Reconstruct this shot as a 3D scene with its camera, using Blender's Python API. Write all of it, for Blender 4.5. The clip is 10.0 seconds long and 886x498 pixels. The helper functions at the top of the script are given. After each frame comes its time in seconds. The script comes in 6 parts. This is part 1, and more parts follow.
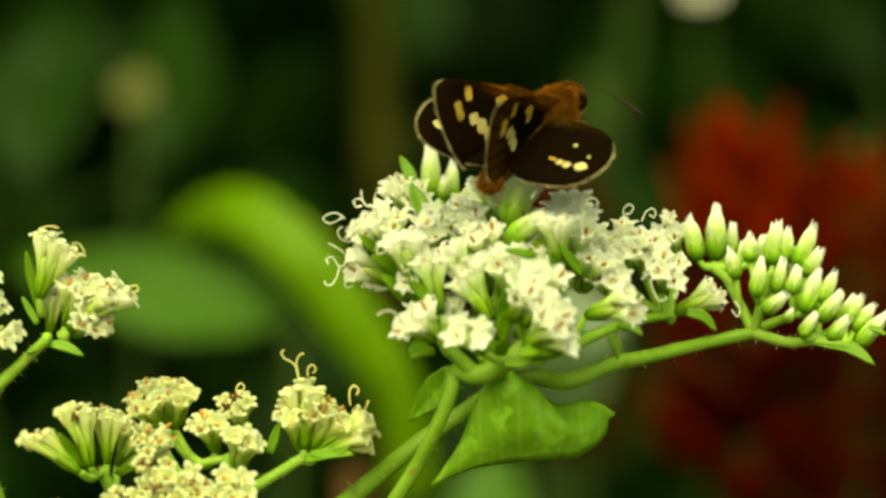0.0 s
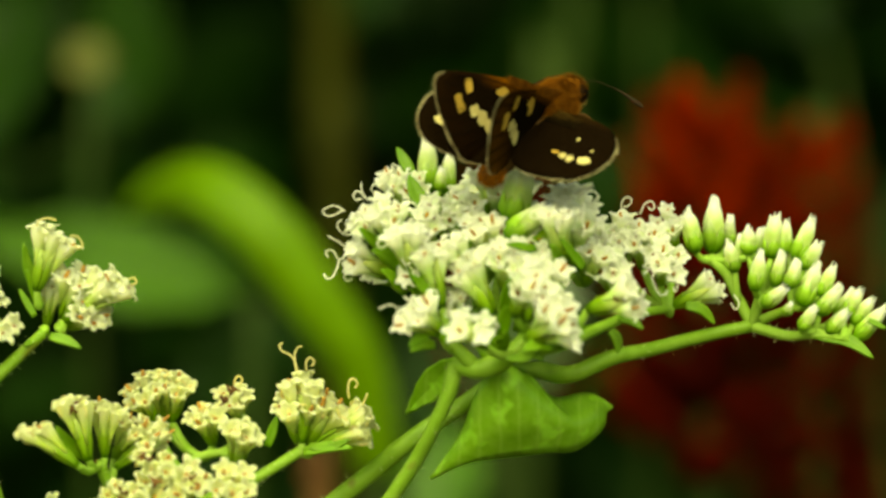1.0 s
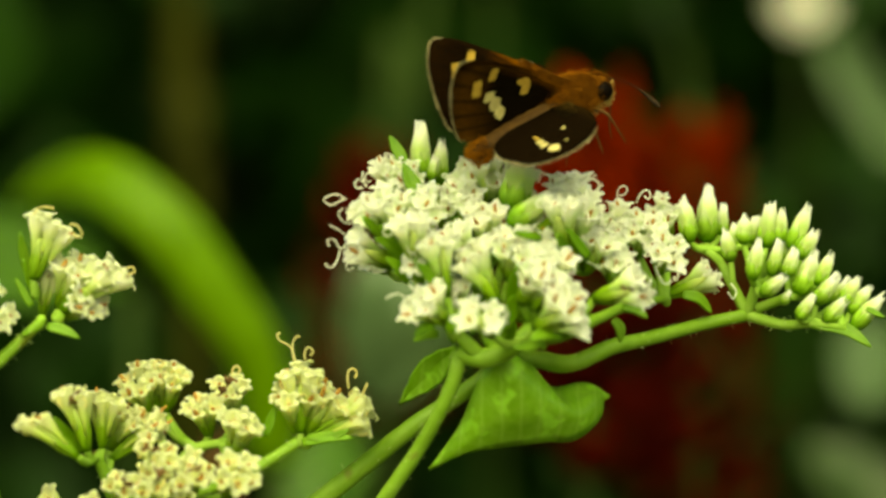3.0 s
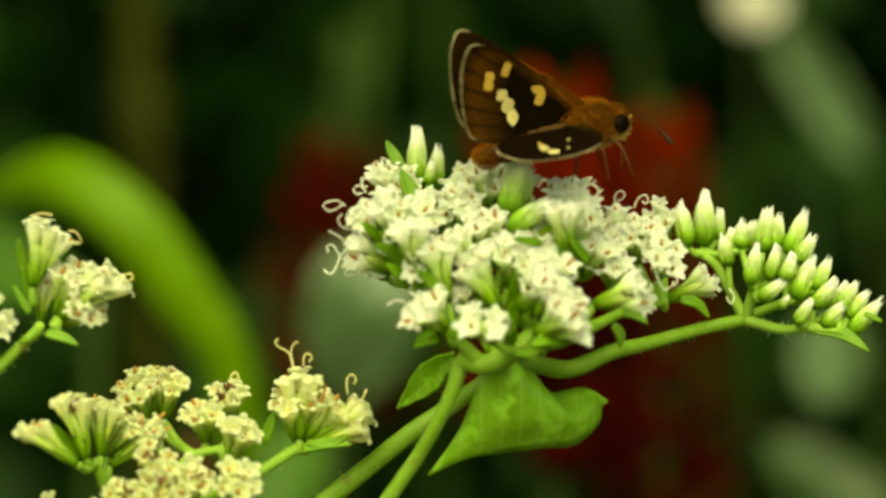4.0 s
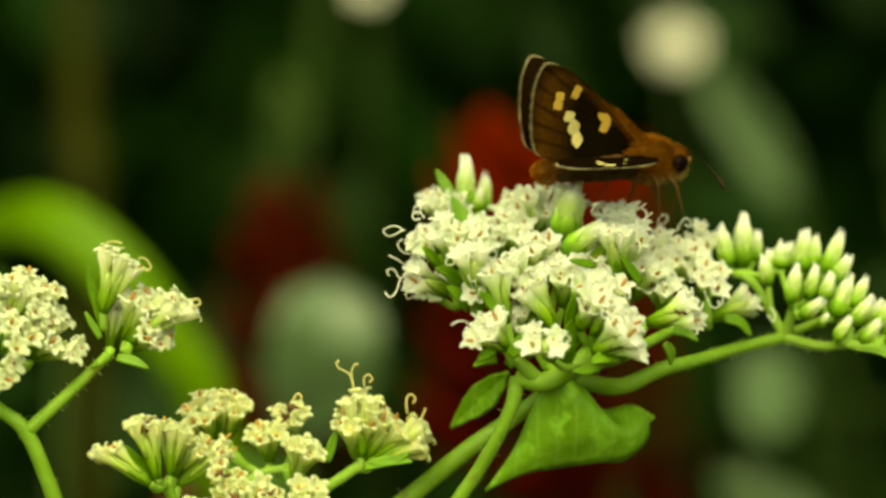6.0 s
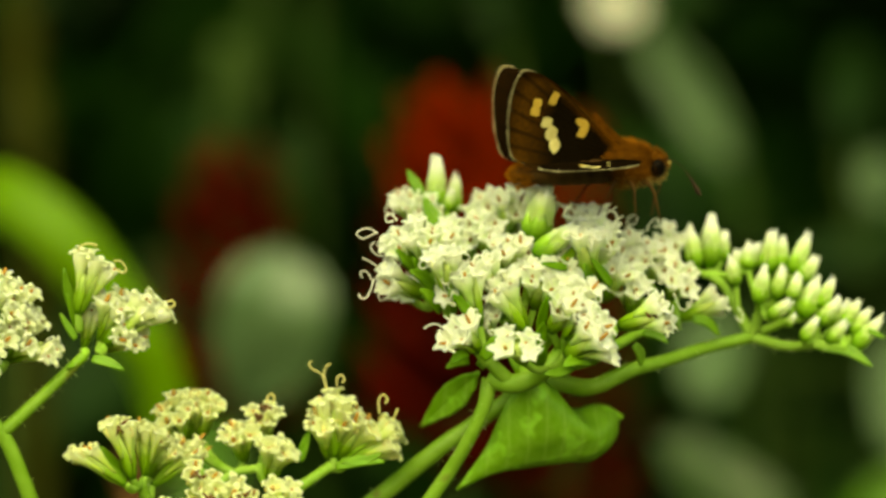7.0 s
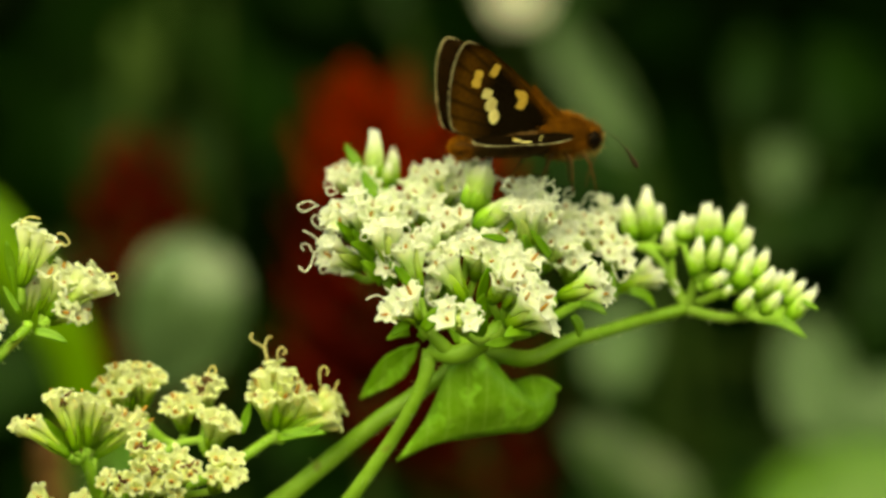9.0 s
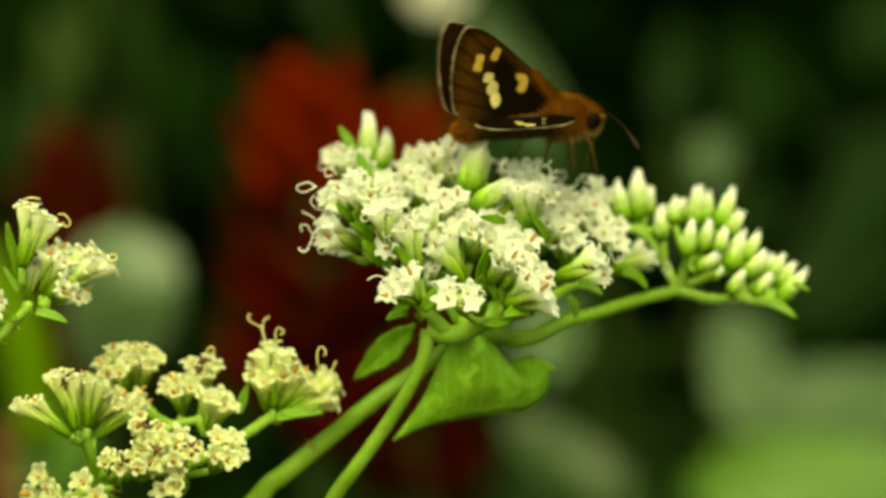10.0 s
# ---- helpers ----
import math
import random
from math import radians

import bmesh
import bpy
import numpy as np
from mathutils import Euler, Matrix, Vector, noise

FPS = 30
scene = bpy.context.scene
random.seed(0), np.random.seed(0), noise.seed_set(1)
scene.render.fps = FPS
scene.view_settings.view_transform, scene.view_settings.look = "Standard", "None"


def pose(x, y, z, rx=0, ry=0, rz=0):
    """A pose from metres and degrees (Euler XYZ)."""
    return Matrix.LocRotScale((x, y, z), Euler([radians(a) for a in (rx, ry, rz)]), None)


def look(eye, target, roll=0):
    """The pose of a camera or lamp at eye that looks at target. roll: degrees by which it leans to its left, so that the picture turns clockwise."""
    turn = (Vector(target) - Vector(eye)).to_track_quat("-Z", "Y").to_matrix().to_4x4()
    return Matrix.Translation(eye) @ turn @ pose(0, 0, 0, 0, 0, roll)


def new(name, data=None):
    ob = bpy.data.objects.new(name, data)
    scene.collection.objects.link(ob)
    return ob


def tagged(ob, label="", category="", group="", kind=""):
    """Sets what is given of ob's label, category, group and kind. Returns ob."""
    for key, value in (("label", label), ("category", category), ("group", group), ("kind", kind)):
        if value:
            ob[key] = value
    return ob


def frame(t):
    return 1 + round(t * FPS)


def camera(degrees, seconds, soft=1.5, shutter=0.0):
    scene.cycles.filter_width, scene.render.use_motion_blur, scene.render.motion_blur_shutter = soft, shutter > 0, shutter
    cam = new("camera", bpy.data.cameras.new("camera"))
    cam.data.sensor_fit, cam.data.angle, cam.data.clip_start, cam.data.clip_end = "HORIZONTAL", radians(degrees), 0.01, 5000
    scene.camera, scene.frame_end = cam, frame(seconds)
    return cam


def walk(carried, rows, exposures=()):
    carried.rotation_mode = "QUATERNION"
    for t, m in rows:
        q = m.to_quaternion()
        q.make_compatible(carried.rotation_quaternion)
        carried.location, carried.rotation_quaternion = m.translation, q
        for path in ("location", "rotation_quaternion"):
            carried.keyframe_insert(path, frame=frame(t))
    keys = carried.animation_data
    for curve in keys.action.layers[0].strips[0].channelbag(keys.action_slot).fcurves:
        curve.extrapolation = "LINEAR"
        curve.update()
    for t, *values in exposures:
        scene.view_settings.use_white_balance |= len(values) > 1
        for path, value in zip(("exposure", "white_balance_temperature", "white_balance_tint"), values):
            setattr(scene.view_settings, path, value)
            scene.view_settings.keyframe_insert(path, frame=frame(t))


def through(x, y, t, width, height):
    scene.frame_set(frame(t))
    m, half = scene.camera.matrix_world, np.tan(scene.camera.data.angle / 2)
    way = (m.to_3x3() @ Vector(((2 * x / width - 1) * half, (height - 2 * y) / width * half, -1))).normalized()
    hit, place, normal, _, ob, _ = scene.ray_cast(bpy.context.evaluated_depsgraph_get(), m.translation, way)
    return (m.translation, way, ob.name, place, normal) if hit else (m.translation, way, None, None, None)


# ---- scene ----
# ---------------------------------------------------------------- camera
cam = camera(14.0, 10.0, soft=3.0)
cam.data.dof.use_dof = True
cam.data.dof.focus_distance = 0.351
cam.data.dof.aperture_fstop = 17.5
HEIGHT = 0.9          # the flowers stand this high over the ground


def mm(x, y, z):
    """A place in metres from millimetres round the middle of the flower cluster."""
    return Vector((x * 0.001, y * 0.001, z * 0.001 + HEIGHT))


def sight(x, y, z, yaw, pitch, roll):
    """A camera pose from millimetres and degrees: yaw to the left of +y, pitch upwards."""
    eye = mm(x, y, z)
    a, b = radians(yaw), radians(pitch)
    way = Vector((-math.sin(a) * math.cos(b), math.cos(a) * math.cos(b), math.sin(b)))
    return look(eye, eye + way, roll)


walk(cam, [
    (0.0, sight(23.01, -346.28, -1.38, 3.797, 0.585, -0.049)),
    (0.5, sight(21.26, -346.14, -0.88, 3.512, 0.444, -0.028)),
    (1.0, sight(15.70, -345.71, 2.19, 2.589, -0.115, 0.068)),
    (1.5, sight(14.42, -345.52, 3.31, 2.380, -0.365, 0.076)),
    (2.0, sight(7.76, -345.40, -1.23, 1.281, 0.284, 0.035)),
    (2.5, sight(0.06, -344.80, 0.00, 0.012, 0.051, 0.059)),
    (4.0, sight(-11.13, -343.54, 2.86, -1.871, -0.314, -0.045)),
    (4.5, sight(-13.67, -343.27, 2.29, -2.304, -0.257, -0.129)),
    (5.0, sight(-13.16, -345.29, 0.66, -2.183, -0.023, -0.285)),
    (5.2, sight(-14.59, -346.32, -0.28, -2.382, 0.132, -0.309)),
    (6.3, sight(-31.19, -358.05, 1.07, -4.003, 0.517, -0.790)),
    (6.5, sight(-29.43, -358.94, 2.70, -3.890, 0.251, -0.724)),
    (7.0, sight(-33.45, -357.92, 6.25, -4.933, -0.445, -0.601)),
    (7.5, sight(-35.89, -357.52, 2.64, -5.657, -0.209, -0.705)),
    (8.0, sight(-35.62, -357.53, 1.00, -5.880, -0.211, -0.762)),
    (8.5, sight(-36.07, -359.76, 2.36, -6.075, -0.345, -0.757)),
    (9.0, sight(-39.02, -360.61, 3.68, -6.722, -0.478, -0.741)),
    (9.5, sight(-44.17, -360.74, 1.86, -7.609, -0.438, -0.755)),
    (10.0, sight(-50.10, -361.35, 2.37, -8.480, -0.570, -0.694)),
], exposures=[(0, 1.04, 11500, -29), (2.5, 1.01, 11500, -29), (5.0, 0.93, 11500, -29), (10.0, 0.91, 11500, -29)])

# ---------------------------------------------------------------- light
SUN_AZ, SUN_EL = radians(-172.0), radians(47.0)     # from +y to the left, above the horizon
world = bpy.data.worlds.new("sky")
scene.world = world
world.use_nodes = True
wn = world.node_tree
wn.nodes.clear()
sky = wn.nodes.new("ShaderNodeTexSky")
sky.sky_type = "NISHITA"
sky.sun_disc = False
sky.sun_elevation, sky.sun_rotation = SUN_EL, SUN_AZ
sky.air_density, sky.dust_density, sky.ozone_density = 1.0, 4.0, 0.0
bg = wn.nodes.new("ShaderNodeBackground")
bg.inputs["Strength"].default_value = 0.12
wo = wn.nodes.new("ShaderNodeOutputWorld")
wn.links.new(sky.outputs["Color"], bg.inputs["Color"])
wn.links.new(bg.outputs["Background"], wo.inputs["Surface"])
sun_data = bpy.data.lights.new("sun", "SUN")
sun_data.energy, sun_data.angle, sun_data.color = 2.1, radians(80.0), (1.0, 0.95, 0.84)
sun = new("sun", sun_data)
SUN_WAY = Vector((math.sin(SUN_AZ) * math.cos(SUN_EL), math.cos(SUN_AZ) * math.cos(SUN_EL), math.sin(SUN_EL)))
sun.matrix_world = look(SUN_WAY * 20, (0, 0, 0))


# ---------------------------------------------------------------- materials
class Nodes:
    """Short hand for one node material."""

    def __init__(self, name):
        self.mat = bpy.data.materials.new(name)
        self.mat.use_nodes = True
        self.tree = self.mat.node_tree
        self.tree.nodes.clear()
        self.out = self.add("ShaderNodeOutputMaterial")

    def add(self, kind, **values):
        node = self.tree.nodes.new(kind)
        for key, value in values.items():
            node.inputs[key.replace("_", " ")].default_value = value
        return node

    def link(self, a, b):
        self.tree.links.new(a, b)

    def coord(self):
        return self.add("ShaderNodeTexCoord").outputs["Object"]

    def axis(self, name, vector=None):
        split = self.add("ShaderNodeSeparateXYZ")
        self.link(vector or self.coord(), split.inputs[0])
        return split.outputs[name]

    def noise(self, scale, detail=4.0, rough=0.55, vector=None):
        node = self.add("ShaderNodeTexNoise", Scale=scale, Detail=detail, Roughness=rough)
        self.link(vector or self.coord(), node.inputs["Vector"])
        return node.outputs["Fac"]

    def ribs(self, across, lengthwise, detail=2.0):
        """Fine ribs that run along the object's z axis."""
        node = self.add("ShaderNodeMapping")
        node.inputs["Scale"].default_value = (across, across, lengthwise)
        self.link(self.coord(), node.inputs["Vector"])
        return self.noise(1.0, detail, vector=node.outputs[0])

    def ramp(self, fac, *stops):
        node = self.add("ShaderNodeValToRGB")
        el = node.color_ramp.elements
        while len(el) < len(stops):
            el.new(0.5)
        for e, (at, colour) in zip(el, stops):
            e.position, e.color = at, (*colour, 1)
        self.link(fac, node.inputs["Fac"])
        return node.outputs["Color"]

    def span(self, value, low, high, to_low=0.0, to_high=1.0):
        node = self.add("ShaderNodeMapRange")
        for n, v in zip((1, 2, 3, 4), (low, high, to_low, to_high)):
            node.inputs[n].default_value = v
        self.link(value, node.inputs[0])
        return node.outputs[0]

    def maths(self, op, a, b):
        node = self.add("ShaderNodeMath")
        node.operation = op
        for n, v in enumerate((a, b)):
            if isinstance(v, (int, float)):
                node.inputs[n].default_value = v
            else:
                self.link(v, node.inputs[n])
        return node.outputs[0]

    def mix(self, fac, a, b, blend="MIX"):
        node = self.add("ShaderNodeMix")
        node.data_type, node.blend_type = "RGBA", blend
        for n, v in ((0, fac), (6, a), (7, b)):
            if isinstance(v, (int, float)):
                node.inputs[n].default_value = v
            elif isinstance(v, tuple):
                node.inputs[n].default_value = (*v, 1)
            else:
                self.link(v, node.inputs[n])
        return node.outputs[2]

    def per_object(self, colour, low=0.85, high=1.15):
        """Each object a little lighter or darker."""
        info = self.add("ShaderNodeObjectInfo")
        value = self.span(info.outputs["Random"], 0, 1, low, high)
        node = self.add("ShaderNodeHueSaturation")
        self.link(value, node.inputs["Value"])
        self.link(colour, node.inputs["Color"])
        return node.outputs["Color"]

    def bump(self, height, strength=0.3, distance=0.0002):
        node = self.add("ShaderNodeBump", Strength=strength, Distance=distance)
        self.link(height, node.inputs["Height"])
        return node.outputs["Normal"]

    def surface(self, colour, rough=0.5, translucent=0.0, normal=None, through=None, specular=0.4, coat=0.0, sheen=0.0, soft_light=0.0):
        p = self.add("ShaderNodeBsdfPrincipled")
        p.inputs["Roughness"].default_value = rough
        p.inputs["Specular IOR Level"].default_value = specular
        p.inputs["Coat Weight"].default_value = coat
        p.inputs["Sheen Weight"].default_value = sheen
        if soft_light:
            p.inputs["Subsurface Weight"].default_value = soft_light
            p.inputs["Subsurface Radius"].default_value = (1.0, 1.0, 0.7)
            p.inputs["Subsurface Scale"].default_value = 0.0009
        self.link(colour, p.inputs["Base Color"])
        if normal:
            self.link(normal, p.inputs["Normal"])
        last = p.outputs[0]
        if translucent:
            tr = self.add("ShaderNodeBsdfTranslucent")
            self.link(through or colour, tr.inputs["Color"])
            mix = self.add("ShaderNodeMixShader", Fac=translucent)
            self.link(last, mix.inputs[1])
            self.link(tr.outputs[0], mix.inputs[2])
            last = mix.outputs[0]
        self.link(last, self.out.inputs["Surface"])
        return self.mat


def petal_material(name, tip, base, length):
    """White corolla that turns green towards its foot, along the flower's own axis."""
    n = Nodes(name)
    grain = n.noise(900.0)
    along = n.maths("ADD", n.axis("Z"), n.span(grain, 0, 1, -0.0004, 0.0004))
    colour = n.ramp(n.span(along, 0.0, length), (0.0, base), (0.60, base), (0.93, tip), (1.0, tip))
    rib = n.ribs(4200.0, 160.0)
    colour = n.mix(n.span(rib, 0.5, 0.72, 0, 0.22), colour, tuple(c * 0.9 for c in base))
    colour = n.mix(n.span(n.noise(420.0), 0.5, 0.75, 0, 0.45), colour, tuple(c * f for c, f in zip(tip, (0.9, 0.86, 0.72))))
    return n.surface(n.per_object(colour, 0.90, 1.05), 0.65, 0.45, n.bump(n.maths("ADD", rib, grain), 0.35, 0.00014), through=n.mix(0.65, colour, tuple(min(0.95, c * f) for c, f in zip(tip, (1.04, 1.05, 0.96)))), specular=0.1, sheen=0.1, soft_light=0.8)


def green_material(name, dark, light, scale=300.0, rough=0.45, translucent=0.25, coat=0.0, low=0.85, high=1.15, scars=0.0, specular=0.3):
    n = Nodes(name)
    grain = n.noise(scale)
    colour = n.mix(n.span(grain, 0.3, 0.7), dark, light)
    colour = n.mix(n.span(n.noise(scale * 0.15), 0.45, 0.75, 0, 0.6), colour, tuple(c * 0.7 for c in dark))
    if scars:
        colour = n.mix(n.span(n.noise(170.0, 2.0), 0.63, 0.70, 0, scars), colour, (0.16, 0.10, 0.03))
    return n.surface(n.per_object(colour, low, high), rough, translucent, n.bump(grain, 0.3, 0.0002), coat=coat, specular=specular)


def tip_material(name, foot, middle, tip, length, start=0.5):
    """Bracts: green at the foot, paler towards the tip."""
    n = Nodes(name)
    grain = n.noise(700.0)
    along = n.maths("ADD", n.axis("Z"), n.span(grain, 0, 1, -0.0005, 0.0005))
    colour = n.ramp(n.span(along, 0.0, length), (0.0, foot), (start, middle), (0.92, tip), (1.0, tip))
    rib = n.ribs(3600.0, 120.0)
    colour = n.mix(n.span(rib, 0.42, 0.68, 0, 0.5), colour, tuple(c * 0.75 for c in foot))
    colour = n.mix(n.span(n.noise(500.0), 0.6, 0.75, 0, 0.4), colour, (0.30, 0.26, 0.06))
    return n.surface(n.per_object(colour, 0.75, 1.15), 0.5, 0.3, n.bump(n.maths("ADD", rib, grain), 0.5, 0.00018), specular=0.25)


WHITE = petal_material("white_petal", (0.91, 0.92, 0.84), (0.52, 0.74, 0.19), 0.0066)
CREAM = petal_material("cream_petal", (0.86, 0.88, 0.54), (0.54, 0.69, 0.15), 0.0066)
PALE_CREAM = petal_material("pale_cream_petal", (0.89, 0.91, 0.68), (0.54, 0.71, 0.18), 0.0066)
STYLE_WHITE = green_material("white_style", (0.82, 0.82, 0.72), (0.9, 0.9, 0.85), 800, 0.5, 0.4)
STYLE_CREAM = green_material("cream_style", (0.74, 0.64, 0.26), (0.80, 0.74, 0.40), 800, 0.5, 0.4)
WITHERED = green_material("withered_brown", (0.07, 0.03, 0.010), (0.18, 0.09, 0.03), 900, 0.7, 0.1)
ANTHER = green_material("brown_anther", (0.26, 0.115, 0.022), (0.48, 0.26, 0.06), 900, 0.6, 0.0)
BRACT = tip_material("green_bract", (0.10, 0.23, 0.012), (0.27, 0.43, 0.04), (0.66, 0.77, 0.28), 0.0048)
BUD_BRACT = tip_material("bud_bract", (0.09, 0.25, 0.010), (0.34, 0.55, 0.07), (0.86, 0.91, 0.62), 0.0034, 0.55)
BUD_TIP = petal_material("bud_tip", (0.92, 0.93, 0.82), (0.55, 0.72, 0.22), 0.0046)
STEM = green_material("stem_green", (0.19, 0.36, 0.035), (0.29, 0.48, 0.075), 420, 0.45, 0.25, scars=0.9, specular=0.25)
STEM_PALE = green_material("pale_stem", (0.26, 0.45, 0.06), (0.38, 0.57, 0.13), 420, 0.5, 0.3, specular=0.15)
# Darker olive green than LEAFY.
OLIVE_LEAFY = green_material("olive_leafy_green", (0.11, 0.21, 0.010), (0.19, 0.31, 0.022), 500, 0.5, 0.3, specular=0.2)
LEAFY = green_material("leafy_green", (0.12, 0.27, 0.015), (0.21, 0.38, 0.04), 500, 0.45, 0.35)
HAIR = green_material("pale_hair", (0.5, 0.6, 0.3), (0.65, 0.7, 0.45), 800, 0.5, 0.5)


def blade_material(name, dark, light, vein, spots=0.0, rough=0.4, translucent=0.35, coat=0.1, size=1.0, specular=0.3):
    """A broad leaf: cells, side veins and blotches at two scales; size: the leaf's scale against the small vine leaf."""
    n = Nodes(name)
    fine, broad = n.noise(900.0 / size), n.noise(150.0 / size, 3.0)
    colour = n.mix(n.span(fine, 0.3, 0.7), dark, light)
    colour = n.mix(n.span(broad, 0.42, 0.7, 0, 0.55), colour, tuple(c * 0.72 for c in dark))
    if spots:
        cells = n.noise(330.0 / size, 2.0)
        colour = n.mix(n.span(cells, 0.56, 0.66, 0, spots), colour, tuple(min(1, c * 1.7 + 0.03) for c in light))
    wave = n.add("ShaderNodeTexWave", Scale=170.0 / size, Distortion=2.5, Detail=2.0)
    n.link(n.coord(), wave.inputs["Vector"])
    colour = n.mix(n.span(wave.outputs["Fac"], 0.86, 1.0, 0, 0.35), colour, vein)
    return n.surface(n.per_object(colour, 0.9, 1.1), rough, translucent, n.bump(broad, 0.5, 0.0006 * size), coat=coat, specular=specular)


VINE_LEAF = blade_material("vine_leaf", (0.21, 0.43, 0.032), (0.29, 0.52, 0.065), (0.40, 0.60, 0.12), 0.5, rough=0.34, translucent=0.42, coat=0.15, specular=0.35)


def solid(bm, rings, closed=True, caps=True):
    """Joins rings of points into a skin."""
    made = [[bm.verts.new(p) for p in ring] for ring in rings]
    faces = []
    for a, b in zip(made, made[1:]):
        count = len(a)
        for i in range(count if closed else count - 1):
            j = (i + 1) % count
            faces.append(bm.faces.new((a[i], a[j], b[j], b[i])))
    if caps and closed:
        faces.append(bm.faces.new(list(reversed(made[0]))))
        faces.append(bm.faces.new(made[-1]))
    return faces


def spline(points, steps):
    """A smooth way through the points."""
    p = [Vector(q) for q in points]
    p = [p[0] * 2 - p[1], *p, p[-1] * 2 - p[-2]]
    out = []
    for i in range(1, len(p) - 2):
        for k in range(steps):
            t = k / steps
            out.append(0.5 * (2 * p[i] + (p[i + 1] - p[i - 1]) * t + (2 * p[i - 1] - 5 * p[i] + 4 * p[i + 1] - p[i + 2]) * t * t
                              + (3 * p[i] - p[i - 1] - 3 * p[i + 1] + p[i + 2]) * t ** 3))
    out.append(p[-2])
    return out


def tube(bm, points, radii, sides=8, steps=6, uneven=0.0):
    """A round skin along a smooth way; radii at the given points."""
    way = spline(points, steps)
    rings, up = [], Vector((0.3, 0.2, 1)).normalized()
    for i, c in enumerate(way):
        d = (way[min(i + 1, len(way) - 1)] - way[max(i - 1, 0)]).normalized()
        side = d.cross(up)
        if side.length < 1e-3:
            side = d.cross(Vector((1, 0, 0)))
        side.normalize()
        up = side.cross(d).normalized()
        s = i / steps
        k = min(int(s), len(radii) - 2)
        r = radii[k] + (radii[k + 1] - radii[k]) * (s - k)
        ring = []
        for j in range(sides):
            a = 2 * math.pi * j / sides
            rr = r * (1 + uneven * (noise.noise(c * 900 + Vector((j, 0, 0))) if uneven else 0))
            ring.append(c + side * (rr * math.cos(a)) + up * (rr * math.sin(a)))
        rings.append(ring)
    return solid(bm, rings)


def sheet(bm, grid, thick, under=0):
    """A thin body from a grid of points: two skins and a rim. under: the material index of the lower skin."""
    rows, cols = len(grid), len(grid[0])

    def normal(i, j):
        a = grid[min(i + 1, rows - 1)][j] - grid[max(i - 1, 0)][j]
        b = grid[i][min(j + 1, cols - 1)] - grid[i][max(j - 1, 0)]
        c = a.cross(b)
        return c.normalized() if c.length > 1e-12 else Vector((0, 0, 1))

    top = [[bm.verts.new(grid[i][j] + normal(i, j) * thick / 2) for j in range(cols)] for i in range(rows)]
    low = [[bm.verts.new(grid[i][j] - normal(i, j) * thick / 2) for j in range(cols)] for i in range(rows)]
    for i in range(rows - 1):
        for j in range(cols - 1):
            bm.faces.new((top[i][j], top[i + 1][j], top[i + 1][j + 1], top[i][j + 1]))
            f = bm.faces.new((low[i][j], low[i][j + 1], low[i + 1][j + 1], low[i + 1][j]))
            f.material_index = under
    edge = [(i, 0) for i in range(rows)] + [(rows - 1, j) for j in range(1, cols)]
    edge += [(i, cols - 1) for i in range(rows - 2, -1, -1)] + [(0, j) for j in range(cols - 2, 0, -1)]
    for (a, b), (c, d) in zip(edge, edge[1:] + edge[:1]):
        bm.faces.new((top[a][b], low[a][b], low[c][d], top[c][d]))


def finish(name, bm, *materials):
    """A smooth mesh from a bmesh."""
    bmesh.ops.remove_doubles(bm, verts=bm.verts, dist=1e-7)
    bmesh.ops.recalc_face_normals(bm, faces=bm.faces)
    for f in bm.faces:
        f.smooth = True
    data = bpy.data.meshes.new(name)
    bm.to_mesh(data)
    bm.free()
    for m in materials:
        data.materials.append(m)
    return data


def under(name, data, parent, m=None, label=""):
    """One mesh object under a thing or a part."""
    ob = new(name, data)
    ob.parent = parent
    if m is not None:
        ob.matrix_basis = m
    return tagged(ob, label) if label else ob


def part(name, bm, material, parent, label="", m=None):
    return under(name, finish(name, bm, *(material if isinstance(material, tuple) else (material,))), parent, m, label)


def thing(name, x, y, z, label, category, group="", kind=""):
    """An empty at the base of a thing, from millimetres."""
    ob = new(name)
    ob.location = mm(x, y, z)
    ob.empty_display_size = 0.005
    return tagged(ob, label, category, group, kind)


def place(ob, p):
    """A point of the world in a thing's space."""
    return Vector(p) - ob.location


def along(base, tip, spin=0.0):
    """A pose at base whose z axis points to tip."""
    d = Vector(tip) - Vector(base)
    return Matrix.Translation(base) @ d.to_track_quat("Z", "Y").to_matrix().to_4x4() @ Matrix.Rotation(spin, 4, "Z")


# ---------------------------------------------------------------- pieces of the flowers
MM = 0.001


def bract_mesh(name, length, radius, half, material, flare=0.0, sharp=0.7, close=0.12):
    """A scoop-shaped bract round the z axis, facing +x."""
    bm = bmesh.new()
    grid = []
    for i in range(8):
        s = i / 7
        r = radius * (0.45 + 0.55 * min(1, s * 3.0)) * (1 - close * s * s) + flare * s ** 3
        w = half * (1 - max(0, (s - 0.45) / 0.55) ** (1 / sharp) * 0.92)
        row = []
        for j in range(5):
            a = w * (j / 2 - 1)
            keel = 1 + 0.07 * (1 - abs(j / 2 - 1))
            row.append(Vector((r * keel * math.cos(a), r * keel * math.sin(a), length * s)) * MM)
        grid.append(row)
    sheet(bm, grid, 0.00016)
    return finish(name, bm, material)


